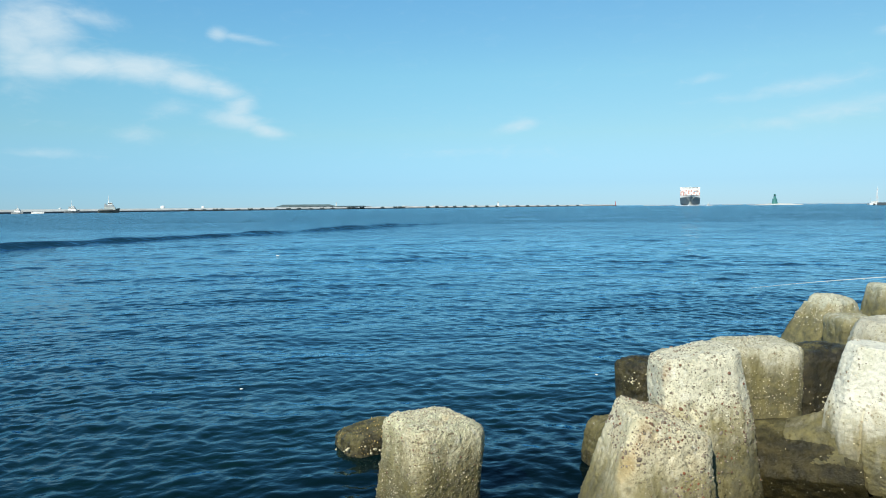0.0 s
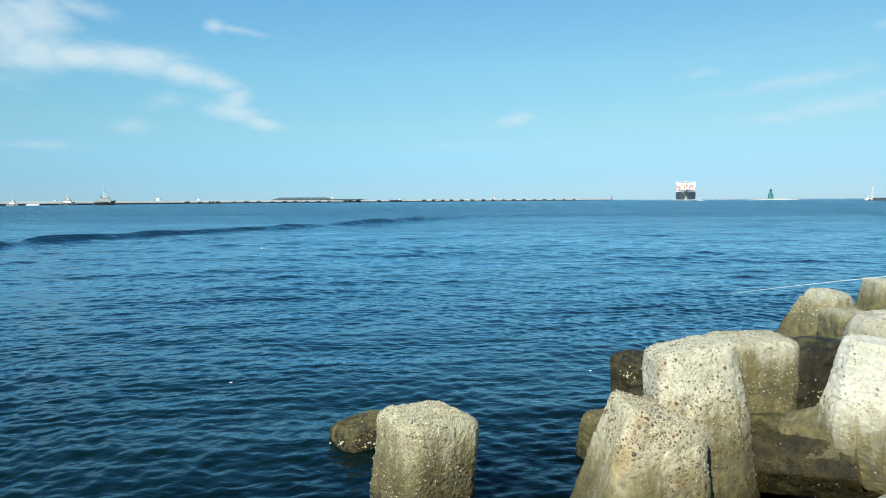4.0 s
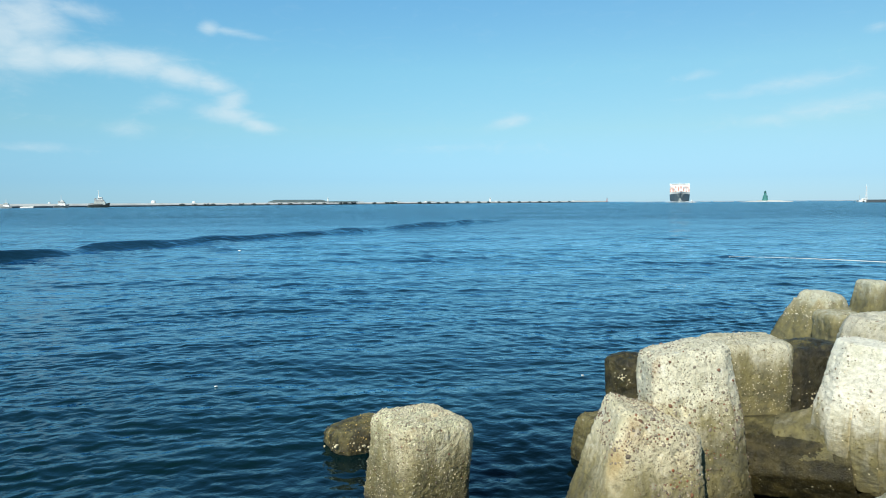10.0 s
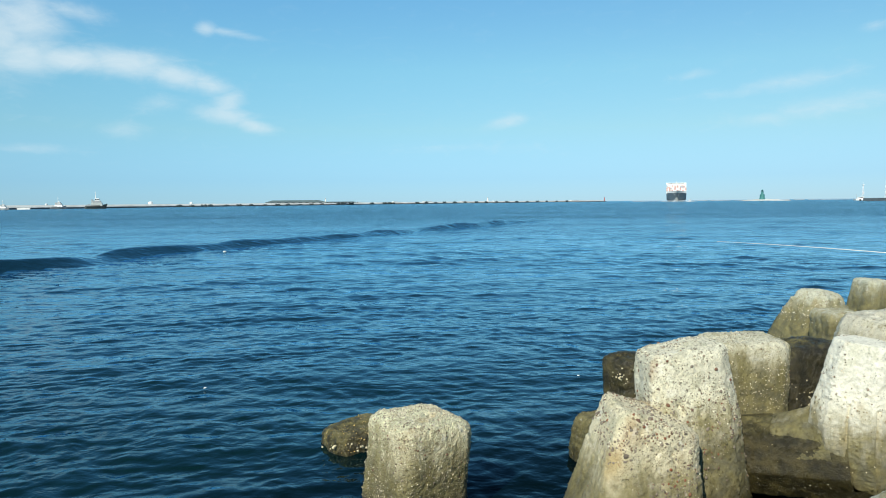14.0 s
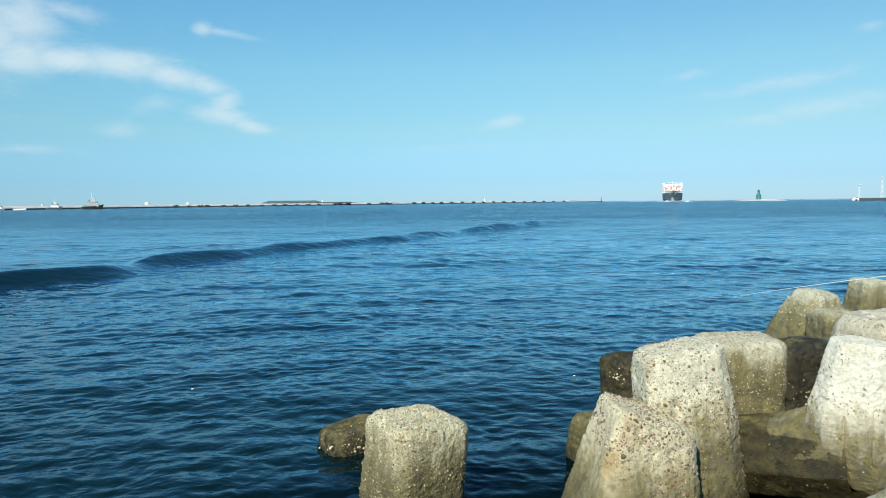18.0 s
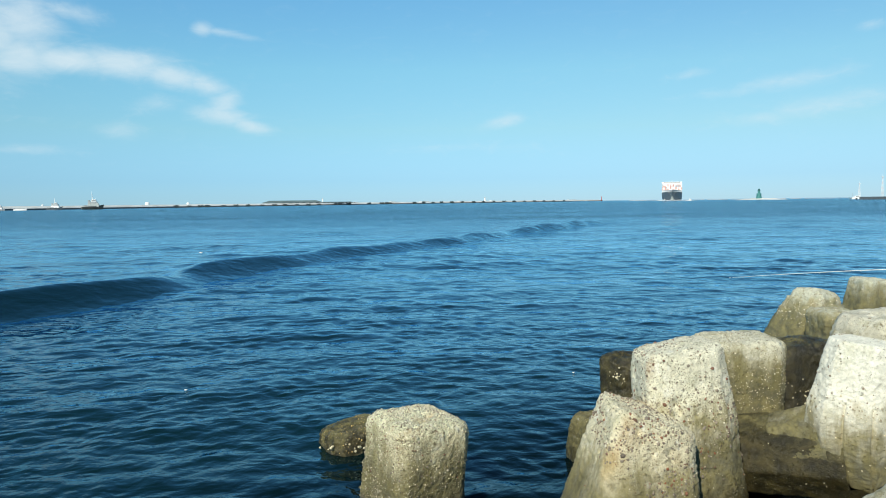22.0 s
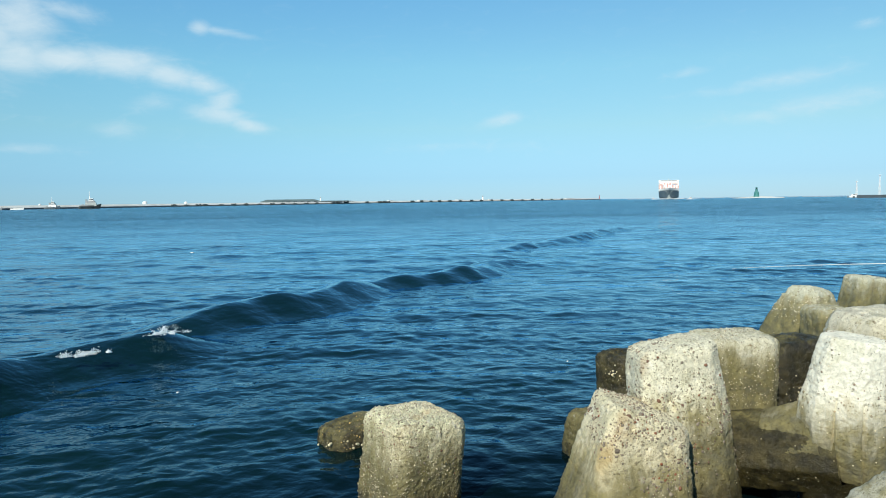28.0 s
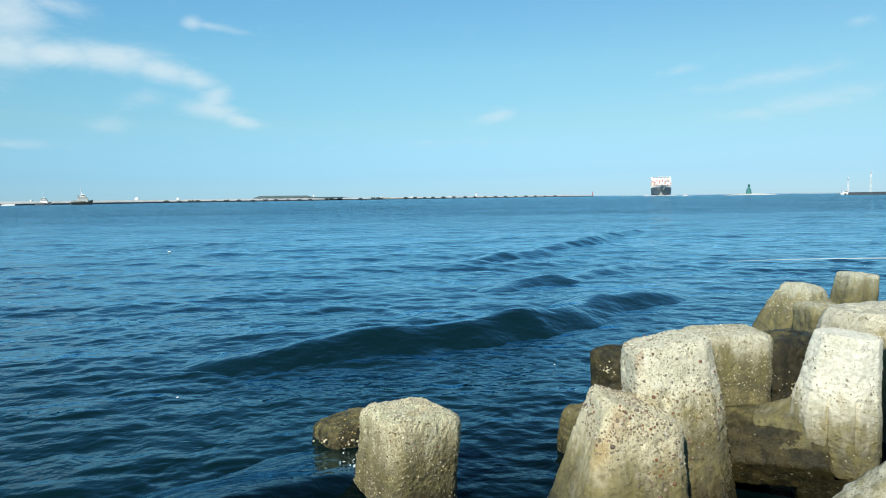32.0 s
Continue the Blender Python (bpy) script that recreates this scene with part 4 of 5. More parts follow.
def small_hut(x, y, w, h, rot, label="long low white hut on the far breakwater"):
    t = thing("hut", Matrix.Translation((x, y, 5.2)) @ Matrix.Rotation(rot, 4, "Z"), label, "hut", "white huts")
    part("wall", bm_box((0, 0, h / 2), (w, 8, h), bevel=0.1), WHITE, t)
    part("roof", bm_box((0, 0, h + 0.2), (w + 1, 9, 0.5), taper=0.95), WHITE, t)
    part("door", bm_box((0, -4.05, h * 0.4), (2.4, 0.1, h * 0.7)), DARK, t)
    return t


for f, w, h in ((0.47, 22, 2.6), (0.53, 26, 2.4), (0.585, 40, 2.2), (0.655, 30, 2.0), (0.72, 36, 2.0), (0.92, 60, 2.2)):
    p, a = shore_point(f, 22)
    small_hut(p.x, p.y, w * r.uniform(0.5, 1.2), h * 0.62, a)


def spire(x, y, z, h, base, mat, label, category, name="beacon"):
    t = thing(name, Matrix.Translation((x, y, z)), label, category)
    part("tower", bm_tube((0, 0, 0), (0, 0, h * 0.8), base, base * 0.5, seg=12), mat, t)
    part("gallery", bm_tube((0, 0, h * 0.78), (0, 0, h * 0.82), base * 0.9, seg=12), mat, t)
    part("lantern", bm_tube((0, 0, h * 0.82), (0, 0, h * 0.92), base * 0.45, seg=12), GLASS_DARK, t)
    part("cap", bm_tube((0, 0, h * 0.92), (0, 0, h), base * 0.6, 0.05, seg=12), mat, t)
    return t


spire(600, 2622, 2.2, 15, 1.8, RED, "slim red harbour beacon at the end of the breakwater", "beacon")
spire(132, 2046, 5.0, 12, 3.2, WHITE, "small white beacon on the far breakwater", "beacon")
spire(-278, 1698, 5.0, 12, 1.8, WHITE, "white post beacon behind the low shed", "beacon")

# green lighthouse on its low reef
t = thing("lighthouse", Matrix.Translation((617, 1368, 2.4)), "dark green stepped lighthouse on a low sandy mound", "lighthouse")
part("base", bm_tube((0, 0, 0), (0, 0, 3), 5.4, 5.2, seg=20), GREEN, t)
part("lower_tower", bm_tube((0, 0, 3), (0, 0, 10), 4.6, 4.3, seg=20), GREEN, t)
part("upper_tower", bm_tube((0, 0, 10), (0, 0, 15), 2.3, 2.2, seg=20), GREEN, t)
part("gallery", bm_tube((0, 0, 15), (0, 0, 15.5), 2.9, seg=20), GREEN, t)
part("lantern", bm_tube((0, 0, 15.5), (0, 0, 17.5), 1.7, seg=16), GLASS_DARK, t)
part("roof", bm_tube((0, 0, 17.5), (0, 0, 19.5), 2.2, 0.1, seg=16), GREEN, t)
n_ = 40
mx = np.linspace(-1, 1, n_)[:, None] + np.zeros((1, 14))
my = np.linspace(-1, 1, 14)[None, :] + np.zeros((n_, 1))
mz = 3.4 * np.clip(1 - mx ** 2 - my ** 2 * 0.9, -0.4, 1) + 0.3 * np.sin(mx * 17) * np.cos(my * 5)
mound = part("sand_bank", grid_mesh("sand_bank", np.stack([mx * 48, my * 16, mz], -1), n_, 14, SAND), None)
mound.matrix_world = Matrix.Translation((623, 1370, 0)) @ Matrix.Rotation(-0.42, 4, "Z")
tagged(mound, "low pale sand bank under the green lighthouse", "sand bank", kind="structure")
bm = bmesh.new()
for i in range(30):
    box(bm, (-480 + i * 33 + r.uniform(-6, 6), r.uniform(-4, 4), 0.6), (34, 10, 0.9 + r.uniform(0, 0.5)), taper=0.8)
low = part("far_breakwater", bm, GREY)
low.matrix_world = Matrix.Translation((1050, 2050, 0)) @ Matrix.Rotation(-0.45, 4, "Z")
tagged(low, "thin pale breakwater on the horizon", "breakwater", kind="structure")

# quay with masts at the harbour mouth
t = thing("pier", Matrix.Translation((487, 815, 0)) @ Matrix.Rotation(-1.0, 4, "Z"), "dark concrete pier end at the harbour mouth", "pier")
part("deck", bm_box((128, 0, 1.4), (256, 14, 3.6), bevel=0.2), QUAY, t)
part("wall", bm_box((170, 3, 4.5), (208, 6, 2.2), taper=0.98), QUAY, t)
for i in range(14):
    part("pile", bm_tube((-4 + i * 18, -5, -2), (-4 + i * 18, -5, 1.9), 0.9), DARK, t)


def lattice_mast(x, y, h, label, foot=3.0):
    t = thing("lattice_mast", Matrix.Translation((x, y, foot)), label, "mast", "lattice masts")
    for sx in (-1, 1):
        for sy in (-1, 1):
            part("leg", bm_tube((sx * 1.1, sy * 1.1, 0), (sx * 0.35, sy * 0.35, h), 0.10, 0.07, seg=6), WHITE, t)
    n = 8
    for i in range(n):
        z0, z1 = h * i / n, h * (i + 1) / n
        k0, k1 = 1.1 - 0.75 * i / n, 1.1 - 0.75 * (i + 1) / n
        bm = bmesh.new()
        for sy in (-1, 1):
            tube(bm, (-k0, sy * k0, z0), (k1, sy * k1, z1), 0.08, seg=5)
            tube(bm, (sy * k0, -k0, z0), (sy * k1, k1, z1), 0.08, seg=5)
        part("brace", bm, PINK if i % 2 else WHITE, t)
    part("platform", bm_box((0, 0, h), (2.4, 2.4, 0.5)), WHITE, t)
    part("antenna", bm_tube((0, 0, h), (0, 0, h + 3), 0.12), WHITE, t)
    return t


lattice_mast(561, 946, 19, "tall white lattice mast near the pier end", 2.0)
lattice_mast(533, 852, 24, "tall red and white lattice mast on the pier", 3.0)
t = thing("workboat", Matrix.Translation((578, 975, 0)), "small white workboat moored behind the pier end", "boat")
part("hull", bm_box((0, 0, 1.0), (22, 6, 2.6), taper=1.1, bevel=0.3), WHITE, t)
part("cabin", bm_box((-3, 0, 3.4), (7, 4.4, 2.6), taper=0.9, bevel=0.2), WHITE, t)
part("window", bm_box((-3, -2.2, 3.8), (6, 0.2, 0.8)), GLASS_DARK, t)
part("mast", bm_tube((-9, 0, 2), (-9, 0, 9), 0.25, 0.12), GREY, t)

# ---- boats ----


def hull_mesh(length, beam, height, sheer, flare=0.75, bow=0.45):
    """A boat's hull, bow towards +x, waterline at z = 0."""
    n, k = 25, 9
    co = np.empty((n, 2 * k + 1, 3))
    for i in range(n):
        u = i / (n - 1)
        half = beam / 2 * (min(1, ((1 - u) / bow) ** 0.6) if u > 1 - bow else 1 - 0.12 * (1 - u / (1 - bow)) ** 2)
        top = height * (1 + sheer * max(0, (u - 0.4) / 0.6) ** 2)
        for j in range(2 * k + 1):
            s = (j - k) / k
            a = abs(s)
            z = -1.0 + (top + 1.0) * a ** 1.4
            w = half * (flare + (1 - flare) * a) * min(1, a * 3) ** 0.5
            co[i, j] = (-length / 2 + length * u + (z / height) * 0.06 * length * max(0, u - 0.8) * 3, math.copysign(w, s), z)
    return co, n, 2 * k + 1


def boat_hull(name, mat, parent, *a, **k):
    co, n, m = hull_mesh(*a, **k)
    me = grid_mesh(name, co, n, m, mat)
    bm = bmesh.new()
    bm.from_mesh(me)
    bmesh.ops.holes_fill(bm, edges=[e for e in bm.edges if e.is_boundary])
    bm.to_mesh(me)
    bm.free()
    return part(name, me, None, parent)


def tug(x, y, rot, scale, label, hull_mat=NAVY, house_mat=WHITE):
    t = thing("tugboat", Matrix.Translation((x, y, 0)) @ Matrix.Rotation(rot, 4, "Z"), label, "boat")
    s = scale
    boat_hull("hull", hull_mat, t, 25 * s, 9 * s, 3.6 * s, 0.75)
    part("fender", bm_box((0, -4.5 * s, 2.6 * s), (22 * s, 0.5 * s, 0.8 * s), bevel=0.1), DARK, t)
    part("deckhouse", bm_box((1.5 * s, 0, 5.6 * s), (14 * s, 6.8 * s, 4.4 * s), taper=0.92, bevel=0.15), house_mat, t)
    part("boat_deck", bm_box((2.0 * s, 0, 9.0 * s), (9.5 * s, 6.0 * s, 2.6 * s), taper=0.95, bevel=0.15), GREY, t)
    house = part("wheelhouse", bm_box((2.2 * s, 0, 11.8 * s), (6.0 * s, 5.2 * s, 3.0 * s), taper=0.88, bevel=0.15), WHITE, t)
    for i in range(4):
        part("window", bm_box(((0.2 + 1.3 * i) * s, -2.55 * s, 12.1 * s), (0.9 * s, 0.16, 1.1 * s)), GLASS_DARK, house)
    part("funnel", bm_box((-3.6 * s, 1.8 * s, 9.6 * s), (2.2 * s, 1.7 * s, 5.0 * s), taper=0.85, bevel=0.1), GREY, t)
    part("funnel", bm_box((-3.6 * s, -1.8 * s, 9.6 * s), (2.2 * s, 1.7 * s, 5.0 * s), taper=0.85, bevel=0.1), GREY, t)
    part("mast", bm_tube((0.6 * s, 0, 13 * s), (0.2 * s, 0, 23 * s), 0.5 * s, 0.2 * s), WHITE, t)
    part("yard", bm_tube((0.4 * s, -2.4 * s, 18 * s), (0.4 * s, 2.4 * s, 18 * s), 0.2 * s), WHITE, t)
    part("towing_winch", bm_box((-8 * s, 0, 4.6 * s), (3 * s, 3 * s, 2.2 * s), bevel=0.2), GREY, t)
    part("rail", bm_box((-6 * s, -4.3 * s, 4.6 * s), (11 * s, 0.15, 1.0 * s)), GREY, t)
    return t


tug(-455, 934, 0.35, 1.0, "dark-hulled tugboat with a white wheelhouse and mast by the far quay", SOOTY, DULL_WHITE)
tug(-514, 952, 0.2, 0.72, "small dark tugboat with a white house by the far quay", NAVY)
tug(-527, 853, 0.1, 0.5, "grey workboat lying low by the far quay", GREY)
t = thing("barge", Matrix.Translation((-520, 884, 0)), "low pale barge beside the far quay", "boat")
boat_hull("hull", WHITE, t, 15, 5, 1.6, 0.4)
part("hatch", bm_box((-1, 0, 1.9), (7, 3, 0.8), bevel=0.1), GREY, t)

# container ship, bow towards the camera
ship = thing("container_ship", Matrix.Identity(4), "large dark-hulled container ship stacked with red and white containers", "ship")
co, n, k = hull_mesh(240, 48, 19, 0.12, 0.93, 0.16)
me = grid_mesh("hull", co, n, k, NAVY)
part("hull", me, None, ship)
part("deck", bm_box((-10, 0, 18.4), (205, 44, 0.8)), GREY, ship)
bm = bmesh.new()
for s in (-1, 1):
    vs = [bm.verts.new(c) for c in [(120, 0, 21), (86, s * 23.8, 19.5), (86, s * 23.8, 25), (125, 0, 26), (86, s * 23.0, 25), (123, 0, 26), (118.5, 0, 21), (86, s * 23.0, 19.5)]]
    for q in ((0, 1, 2, 3), (3, 2, 4, 5), (5, 4, 7, 6), (6, 7, 1, 0)):
        bm.faces.new([vs[i] for i in q])
part("bulwark", bm, WHITE, ship, "white bow bulwark")
part("breakwater_plate", bm_box((84, 0, 22.5), (1.5, 46.5, 6.0)), WHITE, ship)
cm = bpy.data.meshes.new("container")
bm = bm_box((0, 0, 0), (12.0, 2.9, 2.75), bevel=0.06)
bm.to_mesh(cm)
bm.free()
cm_white = cm.copy()
cm_white.materials.append(WHITE)
for j in range(15):
    for i in range(7):
        if i == 6 and r.random() < 0.35:
            continue
        part("container", cm if 0 < i < 6 else cm_white, BOXES, ship).location = (74, (j - 7) * 3.15, 24.0 + i * 2.85)
part("accommodation", bm_box((58, 0, 32), (14, 46, 26), bevel=0.4), WHITE, ship)
bridge = part("bridge", bm_box((60, 0, 44.8), (12, 48, 3.4), bevel=0.4), WHITE, ship)
for j in range(12):
    part("window", bm_box((66.1, (j - 5.5) * 3.2, 45.2), (0.3, 2.4, 1.4)), GLASS_DARK, bridge)
part("foremast", bm_tube((98, 0, 20), (98, 0, 34), 0.7, 0.35), WHITE, ship)
part("radar_mast", bm_tube((60, 0, 46), (60, 0, 50), 1.0, 0.5), WHITE, ship)
part("funnel", bm_box((-60, 0, 36), (12, 12, 18), taper=0.85, bevel=0.4), RED, ship)
for s in (-1, 1):
    part("anchor", bm_box((100, s * 7.0, 12), (1.0, 1.0, 2.6), bevel=0.2), WHITE, ship)
bm = bmesh.new()
bmesh.ops.create_uvsphere(bm, u_segments=20, v_segments=12, radius=1, matrix=Matrix.Translation((119, 0, 0.8)) @ Matrix.Diagonal((9, 3.2, 4.0, 1)))
part("bulbous_bow", bm, DULL_WHITE, ship, "pale bulb at the foot of the bow")
bm = bmesh.new()
vs = [bm.verts.new(c) for c in [(121.5, -9, 20.5), (121.5, 9, 20.5), (124.0, 0.8, 11), (123.0, 5, 2), (123.0, -5, 2), (124.0, -0.8, 11)]]
bm.faces.new(vs)
bmesh.ops.solidify(bm, geom=bm.faces[:], thickness=0.6)
part("stem_plate", bm, DULL_WHITE, ship, "pale worn paint at the stem")
bm = bmesh.new()
for i in range(110):
    sx = r.choice((-1, 1))
    d = r.random()
    k = r.uniform(0.8, 2.2)
    m = Matrix.Translation((122 - 30 * d + r.gauss(0, 2), sx * (3 + 30 * d + r.gauss(0, 2.0)), 0.5)) @ Matrix.Diagonal((k * 2, k, k * 0.6, 1))
    bmesh.ops.create_icosphere(bm, subdivisions=1, radius=1.0, matrix=m)
bow_wave = part("bow_wave", bm, FOAM, ship, "white water at the bow")

pilot = thing("pilot_boat", Matrix.Identity(4), "small white pilot boat running beside the container ship", "boat")
boat_hull("hull", WHITE, pilot, 17, 4.6, 1.7, 0.5)
part("cabin", bm_box((-1, 0, 2.6), (5.5, 3.4, 2.2), taper=0.85, bevel=0.15), WHITE, pilot)
part("window", bm_box((1.4, 0, 3.0), (0.3, 2.4, 0.8)), GLASS_DARK, pilot)
part("mast", bm_tube((-2, 0, 3.6), (-2, 0, 6.2), 0.12, 0.06), WHITE, pilot)
bm = bmesh.new()
for i in range(40):
    k = r.uniform(0.4, 1.1)
    m = Matrix.Translation((6 - 18 * r.random(), r.gauss(0, 3.0), 0.3)) @ Matrix.Diagonal((k * 2, k, k * 0.7, 1))
    bmesh.ops.create_icosphere(bm, subdivisions=1, radius=1.0, matrix=m)
wake = part("wake", bm, FOAM, pilot, "white spray thrown up by the boat")
wake["kind"] = bow_wave["kind"] = "stuff"

escort = copy_thing(pilot, Matrix.Identity(4))
tagged(escort, "small white boat running ahead of the container ship", "boat")

# ---- the fishing rod that reaches out over the blocks, and drifting scraps ----
rod = thing("fishing_rod", Matrix.Identity(4), "long thin white fishing rod held out over the sea", "fishing rod")
bm = bmesh.new()
sag = lambda d: -0.010 * d * d
LEN = 1.85
for i in range(16):
    a, b = LEN * i / 16, LEN * (i + 1) / 16
    tube(bm, (a, 0, sag(a)), (b, 0, sag(b)), 0.0042 - 0.0032 * i / 16, 0.0042 - 0.0032 * (i + 1) / 16, seg=8)
part("blank", bm, ROD_WHITE, rod)
part("butt", bm_tube((-1.6, 0, 0), (0, 0, 0), 0.008, 0.0042), ROD_WHITE, rod)
for i, d in enumerate((0.25, 0.7, 1.1, 1.4, 1.65, 1.84)):
    bm = bmesh.new()
    tube(bm, (d, 0, sag(d)), (d, 0, sag(d) - 0.01), 0.0012, seg=6)
    ring_r = 0.006 - 0.0007 * i
    for q in range(10):
        a0, a1 = q * 0.6283, (q + 1) * 0.6283
        tube(bm, (d, ring_r * math.cos(a0), sag(d) - 0.013 + ring_r * math.sin(a0)), (d, ring_r * math.cos(a1), sag(d) - 0.013 + ring_r * math.sin(a1)), 0.0009, seg=5)
    part("line_guide", bm, STEEL, rod)


def scrap(size, seed):
    rr = random.Random(seed)
    bm = bmesh.new()
    bmesh.ops.create_icosphere(bm, subdivisions=2, radius=size, matrix=Matrix.Diagonal((1.7, 1.0, 0.55, 1)))
    for v in bm.verts:
        v.co += noise.noise_vector(v.co * (2.0 / size) + Vector((seed, 0, 0))) * size * 0.35
    return tagged(part("floating_scrap", bm, WHITE, smooth=True), "small white scrap of foam plastic drifting on the water", "flotsam", "drifting scraps")


scrap_far, scrap_near, scrap_side = scrap(0.07, 1), scrap(0.020, 2), scrap(0.018, 3)
foams = [
    (foam_patch(1.5, 0.5, 220, 1, grain=1.3, high=0.045), [(9.5, -25.6, 45.2, -0.8), (10.7, -24.7, 43.6, 0.39), (11.6, -24.0, 42.4, 0.37), (12.4, -23.4, 41.4, -0.8)], 64),
    (foam_patch(2.0, 0.5, 360, 2, grain=1.2, high=0.05), [(17.6, -15.2, 32.6, -0.8), (18.5, -14.8, 31.0, 0.47), (19.4, -14.6, 28.9, 0.46), (20.2, -14.4, 27.5, -0.8)], 64),
    (foam_patch(3.2, 0.8, 850, 3, grain=0.95, high=0.085), [(22.0, -11.72, 25.32, -0.8), (22.8, -11.15, 23.95, 0.40), (23.4, -10.55, 22.85, 0.38), (24.3, -9.8, 21.4, -0.8)], 60),
    (foam_patch(0.75, 0.3, 70, 4), [(27.25, -7.04, 14.81, -0.7), (27.90, -6.69, 13.41, 0.50), (28.40, -6.34, 12.31, 0.47), (29.00, -5.94, 11.11, -0.7)], 30),
    (foam_patch(1.0, 0.35, 60, 5), [(27.25, -6.18, 16.66, -0.7), (27.90, -5.83, 15.26, 0.55), (28.40, -5.48, 14.16, 0.52), (29.00, -5.08, 12.96, -0.7)], 40),
    (foam_patch(1.2, 0.35, 200, 6, grain=1.5, high=0.055), [(28.25, -2.52, 21.31, -0.7), (28.90, -2.17, 19.81, 0.56), (29.40, -1.82, 18.71, 0.53), (30.00, -1.42, 17.71, -0.7)], 30),
    (foam_patch(0.6, 0.3, 60, 7), [(29.0, -5.5, 10.2, -0.7), (29.40, -4.96, 9.66, 0.45), (29.80, -4.1, 9.3, 0.35), (30.30, -3.4, 8.9, -0.7)], 30),
    (foam_patch(0.9, 0.40, 60, 8, "white splash of water against the lone concrete block", 0.09), [(30.7, -1.66, 8.97, -0.6), (31.5, -1.60, 8.60, 0.25), (32.0, -1.00, 8.10, 0.16)], 120),
]


# ---- what moves ----
def crest_pose(n, s, z, turn=0.0, dip=0.0):
    p = ACROSS * n + ALONG * s
    return pose(p.x, p.y, z, 0, dip, math.degrees(math.atan2(ALONG.y, ALONG.x)) + turn)


def motions():
    # the two sheets of small waves slide through each other
    walk(water, [(0, pose(0, 0, 0)), (16, pose(2.4, -5.6, 0)), (32, pose(4.8, -11.2, 0))])
    walk(water_chop, [(0, pose(0, 0, -0.05)), (16, pose(-2.0, -6.4, -0.05)), (32, pose(-4.0, -12.8, -0.05))])
    walk(main_swell, [(t, crest_pose(n, c, z, a, d)) for t, n, c, z, a, d in (
        (0, -63.0, 88, -0.12, 0, 0), (6, -54.0, 88, -0.12, 0, 0), (11, -44.3, 84.7, -0.12, 0, 0), (14, -39.2, 82, -0.12, 0, 0), (18, -32.2, 79, -0.08, 0, 0),
        (21, -26.9, 77, -0.05, 0, 0), (23, -23.6, 73, -0.02, 0, 0), (24, -21.9, 69.3, -0.01, 0, 0), (25, -20.2, 64.5, 0, 0, 0), (26.4, -16.9, 62, -0.35, 0, 0), (27.4, -14.5, 61, -1.2, 0, 0), (32, -6, 61, -1.7, 0, 0))])
    # the crests into which it breaks up: seconds, middle of the crest, height, turn
    for crest, rows in (
            (lead_swell, ((0, -40, 55, -1.6, 60), (24.6, -13.5, 19.5, -1.3, 60), (25.8, -11.2, 16.9, -0.4, 59), (27.5, -8.5, 13.9, 0.05, 58), (28, -7.75, 12.4, 0.07, 60), (29, -6.9, 8.6, -0.02, 52),
                          (30, -5.6, 6.0, -0.42, 42), (31, -3.8, 3.9, -0.7, 42), (32, -2.6, 2.6, -1.2, 42))),
            (near_swell, ((0, -30, 62, -1.6, 60), (24.6, -8.0, 29.5, -1.3, 60), (25.8, -6.6, 27.6, -0.4, 60), (27.5, -4.7, 24.3, -0.02, 59), (28, -4.9, 22.4, 0.0, 63), (29, -5.3, 17.2, 0.02, 61),
                          (30, -5.1, 13.7, 0.02, 51), (31, -3.1, 10.6, 0.0, 47), (31.5, -3.6, 7.7, -0.03, 46), (32, -4.3, 4.5, -0.02, 46))),
            (third_swell, ((0, -20, 80, -1.6, 60), (24.6, 3.0, 42, -1.3, 60), (25.8, 2.6, 38.5, -0.45, 62), (27.5, 1.4, 34.0, -0.12, 60), (28, 0.6, 31.6, -0.1, 56), (29, 0.0, 27.6, -0.06, 50),
                           (30, 0.4, 23.9, -0.02, 46), (31, 1.7, 20.7, -0.03, 39), (32, 2.0, 18.4, -0.06, 36))),
            (fourth_swell, ((0, -10, 105, -1.6, 62), (24.6, 18, 74, -1.3, 63), (25.8, 16.8, 71, -0.4, 63), (27.5, 15.0, 66.5, -0.1, 63), (29, 12, 59, -0.1, 63), (31, 12.4, 56.0, -0.12, 61), (32, 12.4, 53, -0.14, 60))),
            (last_swell, ((0, 0, 110, -1.4, 50), (25, 8, 48, -1.2, 50), (29, 6.5, 37, -0.5, 48), (31, 6.2, 32.5, -0.1, 45), (32, 6.3, 29.2, -0.04, 42)))):
        walk(crest, [(t, pose(x, y, z, 0, 0, a)) for t, x, y, z, a in rows])
    for ob, rows, a in foams:
        first, last = rows[0], rows[-1]
        keys = [(0, first)] + [(q[0], q) for q in rows] + ([(32, last)] if last[0] < 32 else [])
        walk(ob, [(t_, pose(q[1], q[2], q[3], 0, 0, a)) for t_, q in keys])
    course = math.degrees(math.atan2(-1560, -490))
    walk(ship, [(0, pose(626, 1884, 0, 0, 0, course)), (32, pose(586, 1801, 0, 0, 0, course))])
    walk(pilot, [(t, pose(x, y, 0, 0, 0, a)) for t, x, y, a in (
        (0, 427, 1190, -120), (6, 425, 1215, -110), (13, 428, 1227, -100), (23, 434, 1225, -95), (32, 441, 1222, -90))])
    walk(escort, [(t, pose(x, 1500, 0, 0, 0, -112)) for t, x in ((0, 498), (6, 500), (12, 495), (18, 483), (21, 478), (25, 470), (27.5, 460), (30, 454), (32, 456))])
    walk(rod, [(t, look_along(a, b)) for t, a, b in ROD])
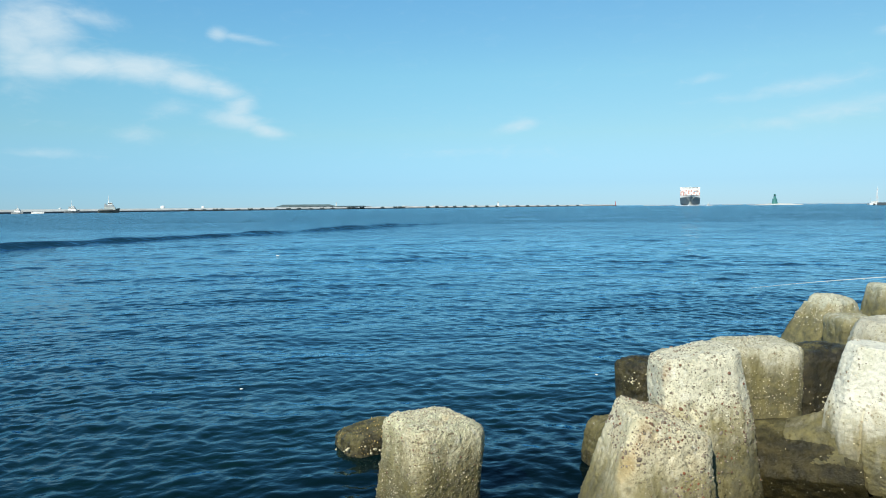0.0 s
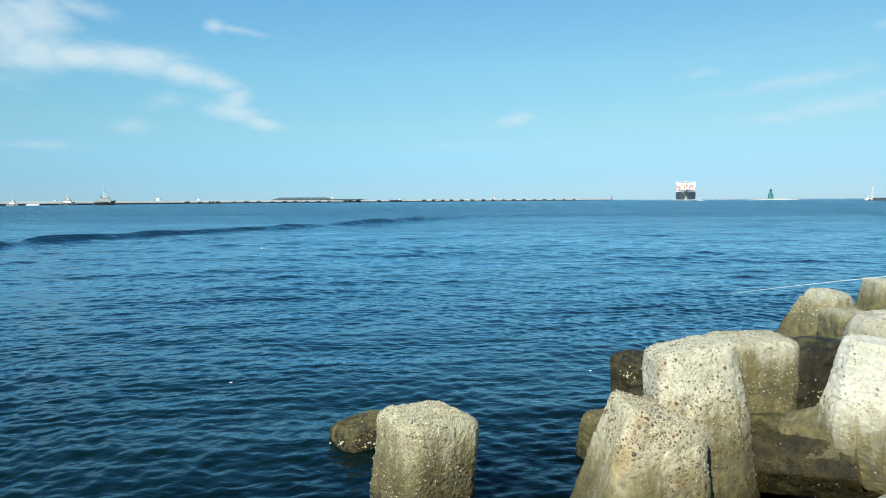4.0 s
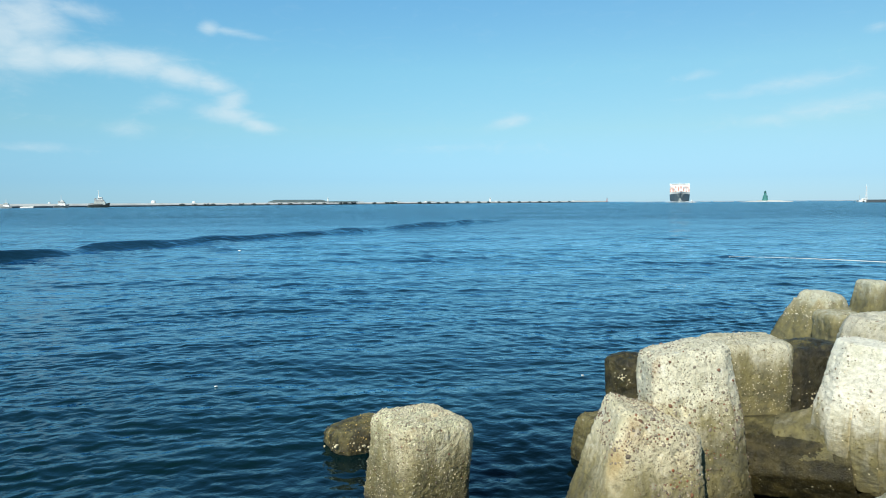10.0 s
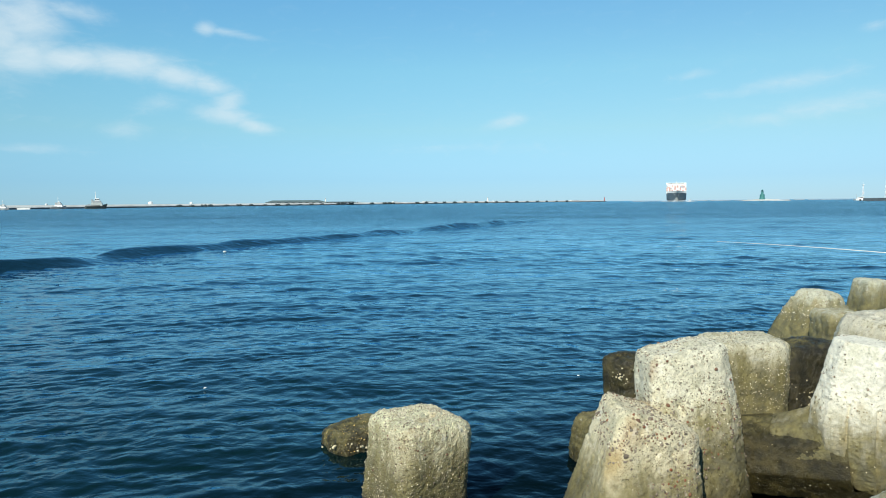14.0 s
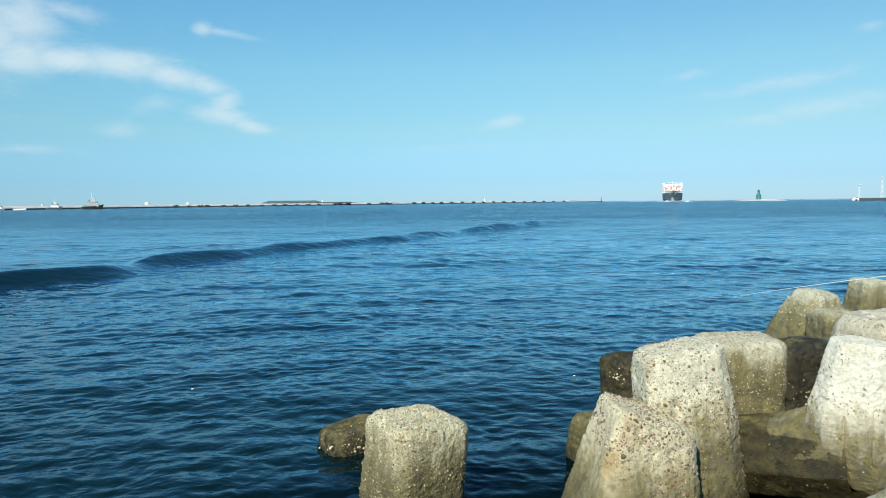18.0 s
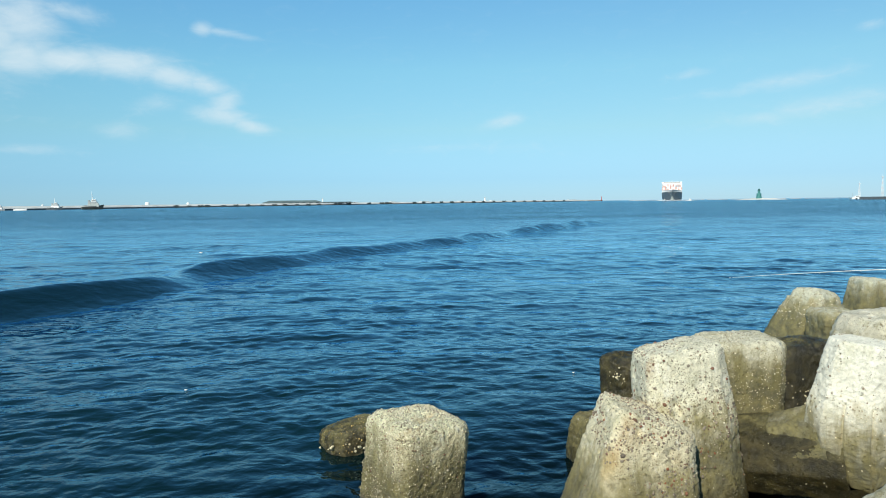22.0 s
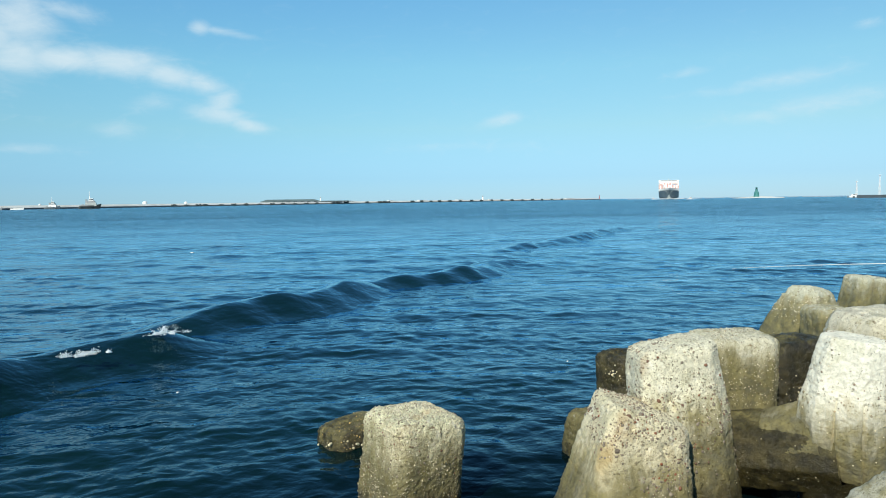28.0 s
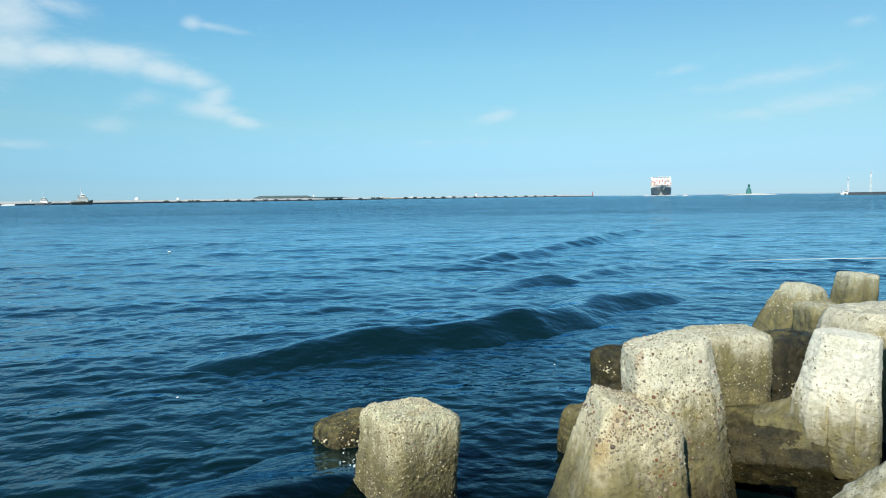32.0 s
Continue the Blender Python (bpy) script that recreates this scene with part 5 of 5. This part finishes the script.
    walk(scrap_far, [(0, pose(-12.1, 48.6, 0.06)), (13, pose(-14.8, 48.8, 0.08)), (25, pose(-16.6, 48.8, 0.06)), (32, pose(-16.6, 45.0, 0.1))])
    walk(scrap_near, [(0, pose(-3.9, 12.6, 0.03, 0, 0, 20)), (11, pose(-4.16, 12.51, 0.03, 0, 0, 35)), (25, pose(-4.58, 12.38, 0.03, 0, 0, 60)),
                      (28, pose(-4.54, 12.07, 0.05, 0, 0, 70)), (30, pose(-4.49, 11.87, 0.2, 0, 0, 80)), (32, pose(-4.19, 11.37, 0.1, 0, 0, 90))])
    walk(scrap_side, [(0, pose(2.72, 13.5, 0.03)), (11, pose(2.56, 13.14, 0.03, 0, 0, 20)), (19, pose(2.5, 13.1, 0.03, 0, 0, 40)),
                      (29, pose(2.6, 14.0, 0.05, 0, 0, 60)), (32, pose(2.35, 13.4, 0.05, 0, 0, 70))])


def look_along(a, b):
    """The rod's pose: its butt end at a, pointing at b."""
    d = Vector(b) - Vector(a)
    return Matrix.Translation(a) @ d.to_track_quat("X", "Z").to_matrix().to_4x4()


ROD = [
    (0, (4.64, 7.62, 2.49), (4.26, 8.41, 2.36)), (1, (4.66, 7.65, 2.44), (3.66, 8.72, 2.21)), (2, (4.67, 7.64, 2.42), (3.68, 8.71, 2.14)),
    (5.5, (4.72, 7.63, 2.46), (3.85, 8.66, 2.23)), (8, (4.74, 7.62, 2.53), (3.88, 8.65, 2.41)), (9, (4.75, 7.62, 2.60), (4.16, 8.52, 2.58)),
    (11, (4.76, 7.64, 2.63), (3.78, 8.72, 2.64)), (13, (4.78, 7.63, 2.75), (3.50, 8.83, 2.93)), (17, (4.81, 7.61, 2.44), (4.07, 8.59, 2.18)),
    (19, (4.83, 7.60, 2.47), (4.20, 8.53, 2.26)), (21, (4.82, 7.59, 2.51), (4.08, 8.57, 2.38)), (23, (4.82, 7.59, 2.52), (4.24, 8.49, 2.40)),
    (25, (4.82, 7.57, 2.61), (4.50, 8.33, 2.57)), (28, (4.86, 7.49, 2.56), (4.23, 8.42, 2.47)), (32, (4.90, 7.44, 2.59), (4.17, 8.43, 2.51)),
]
motions()
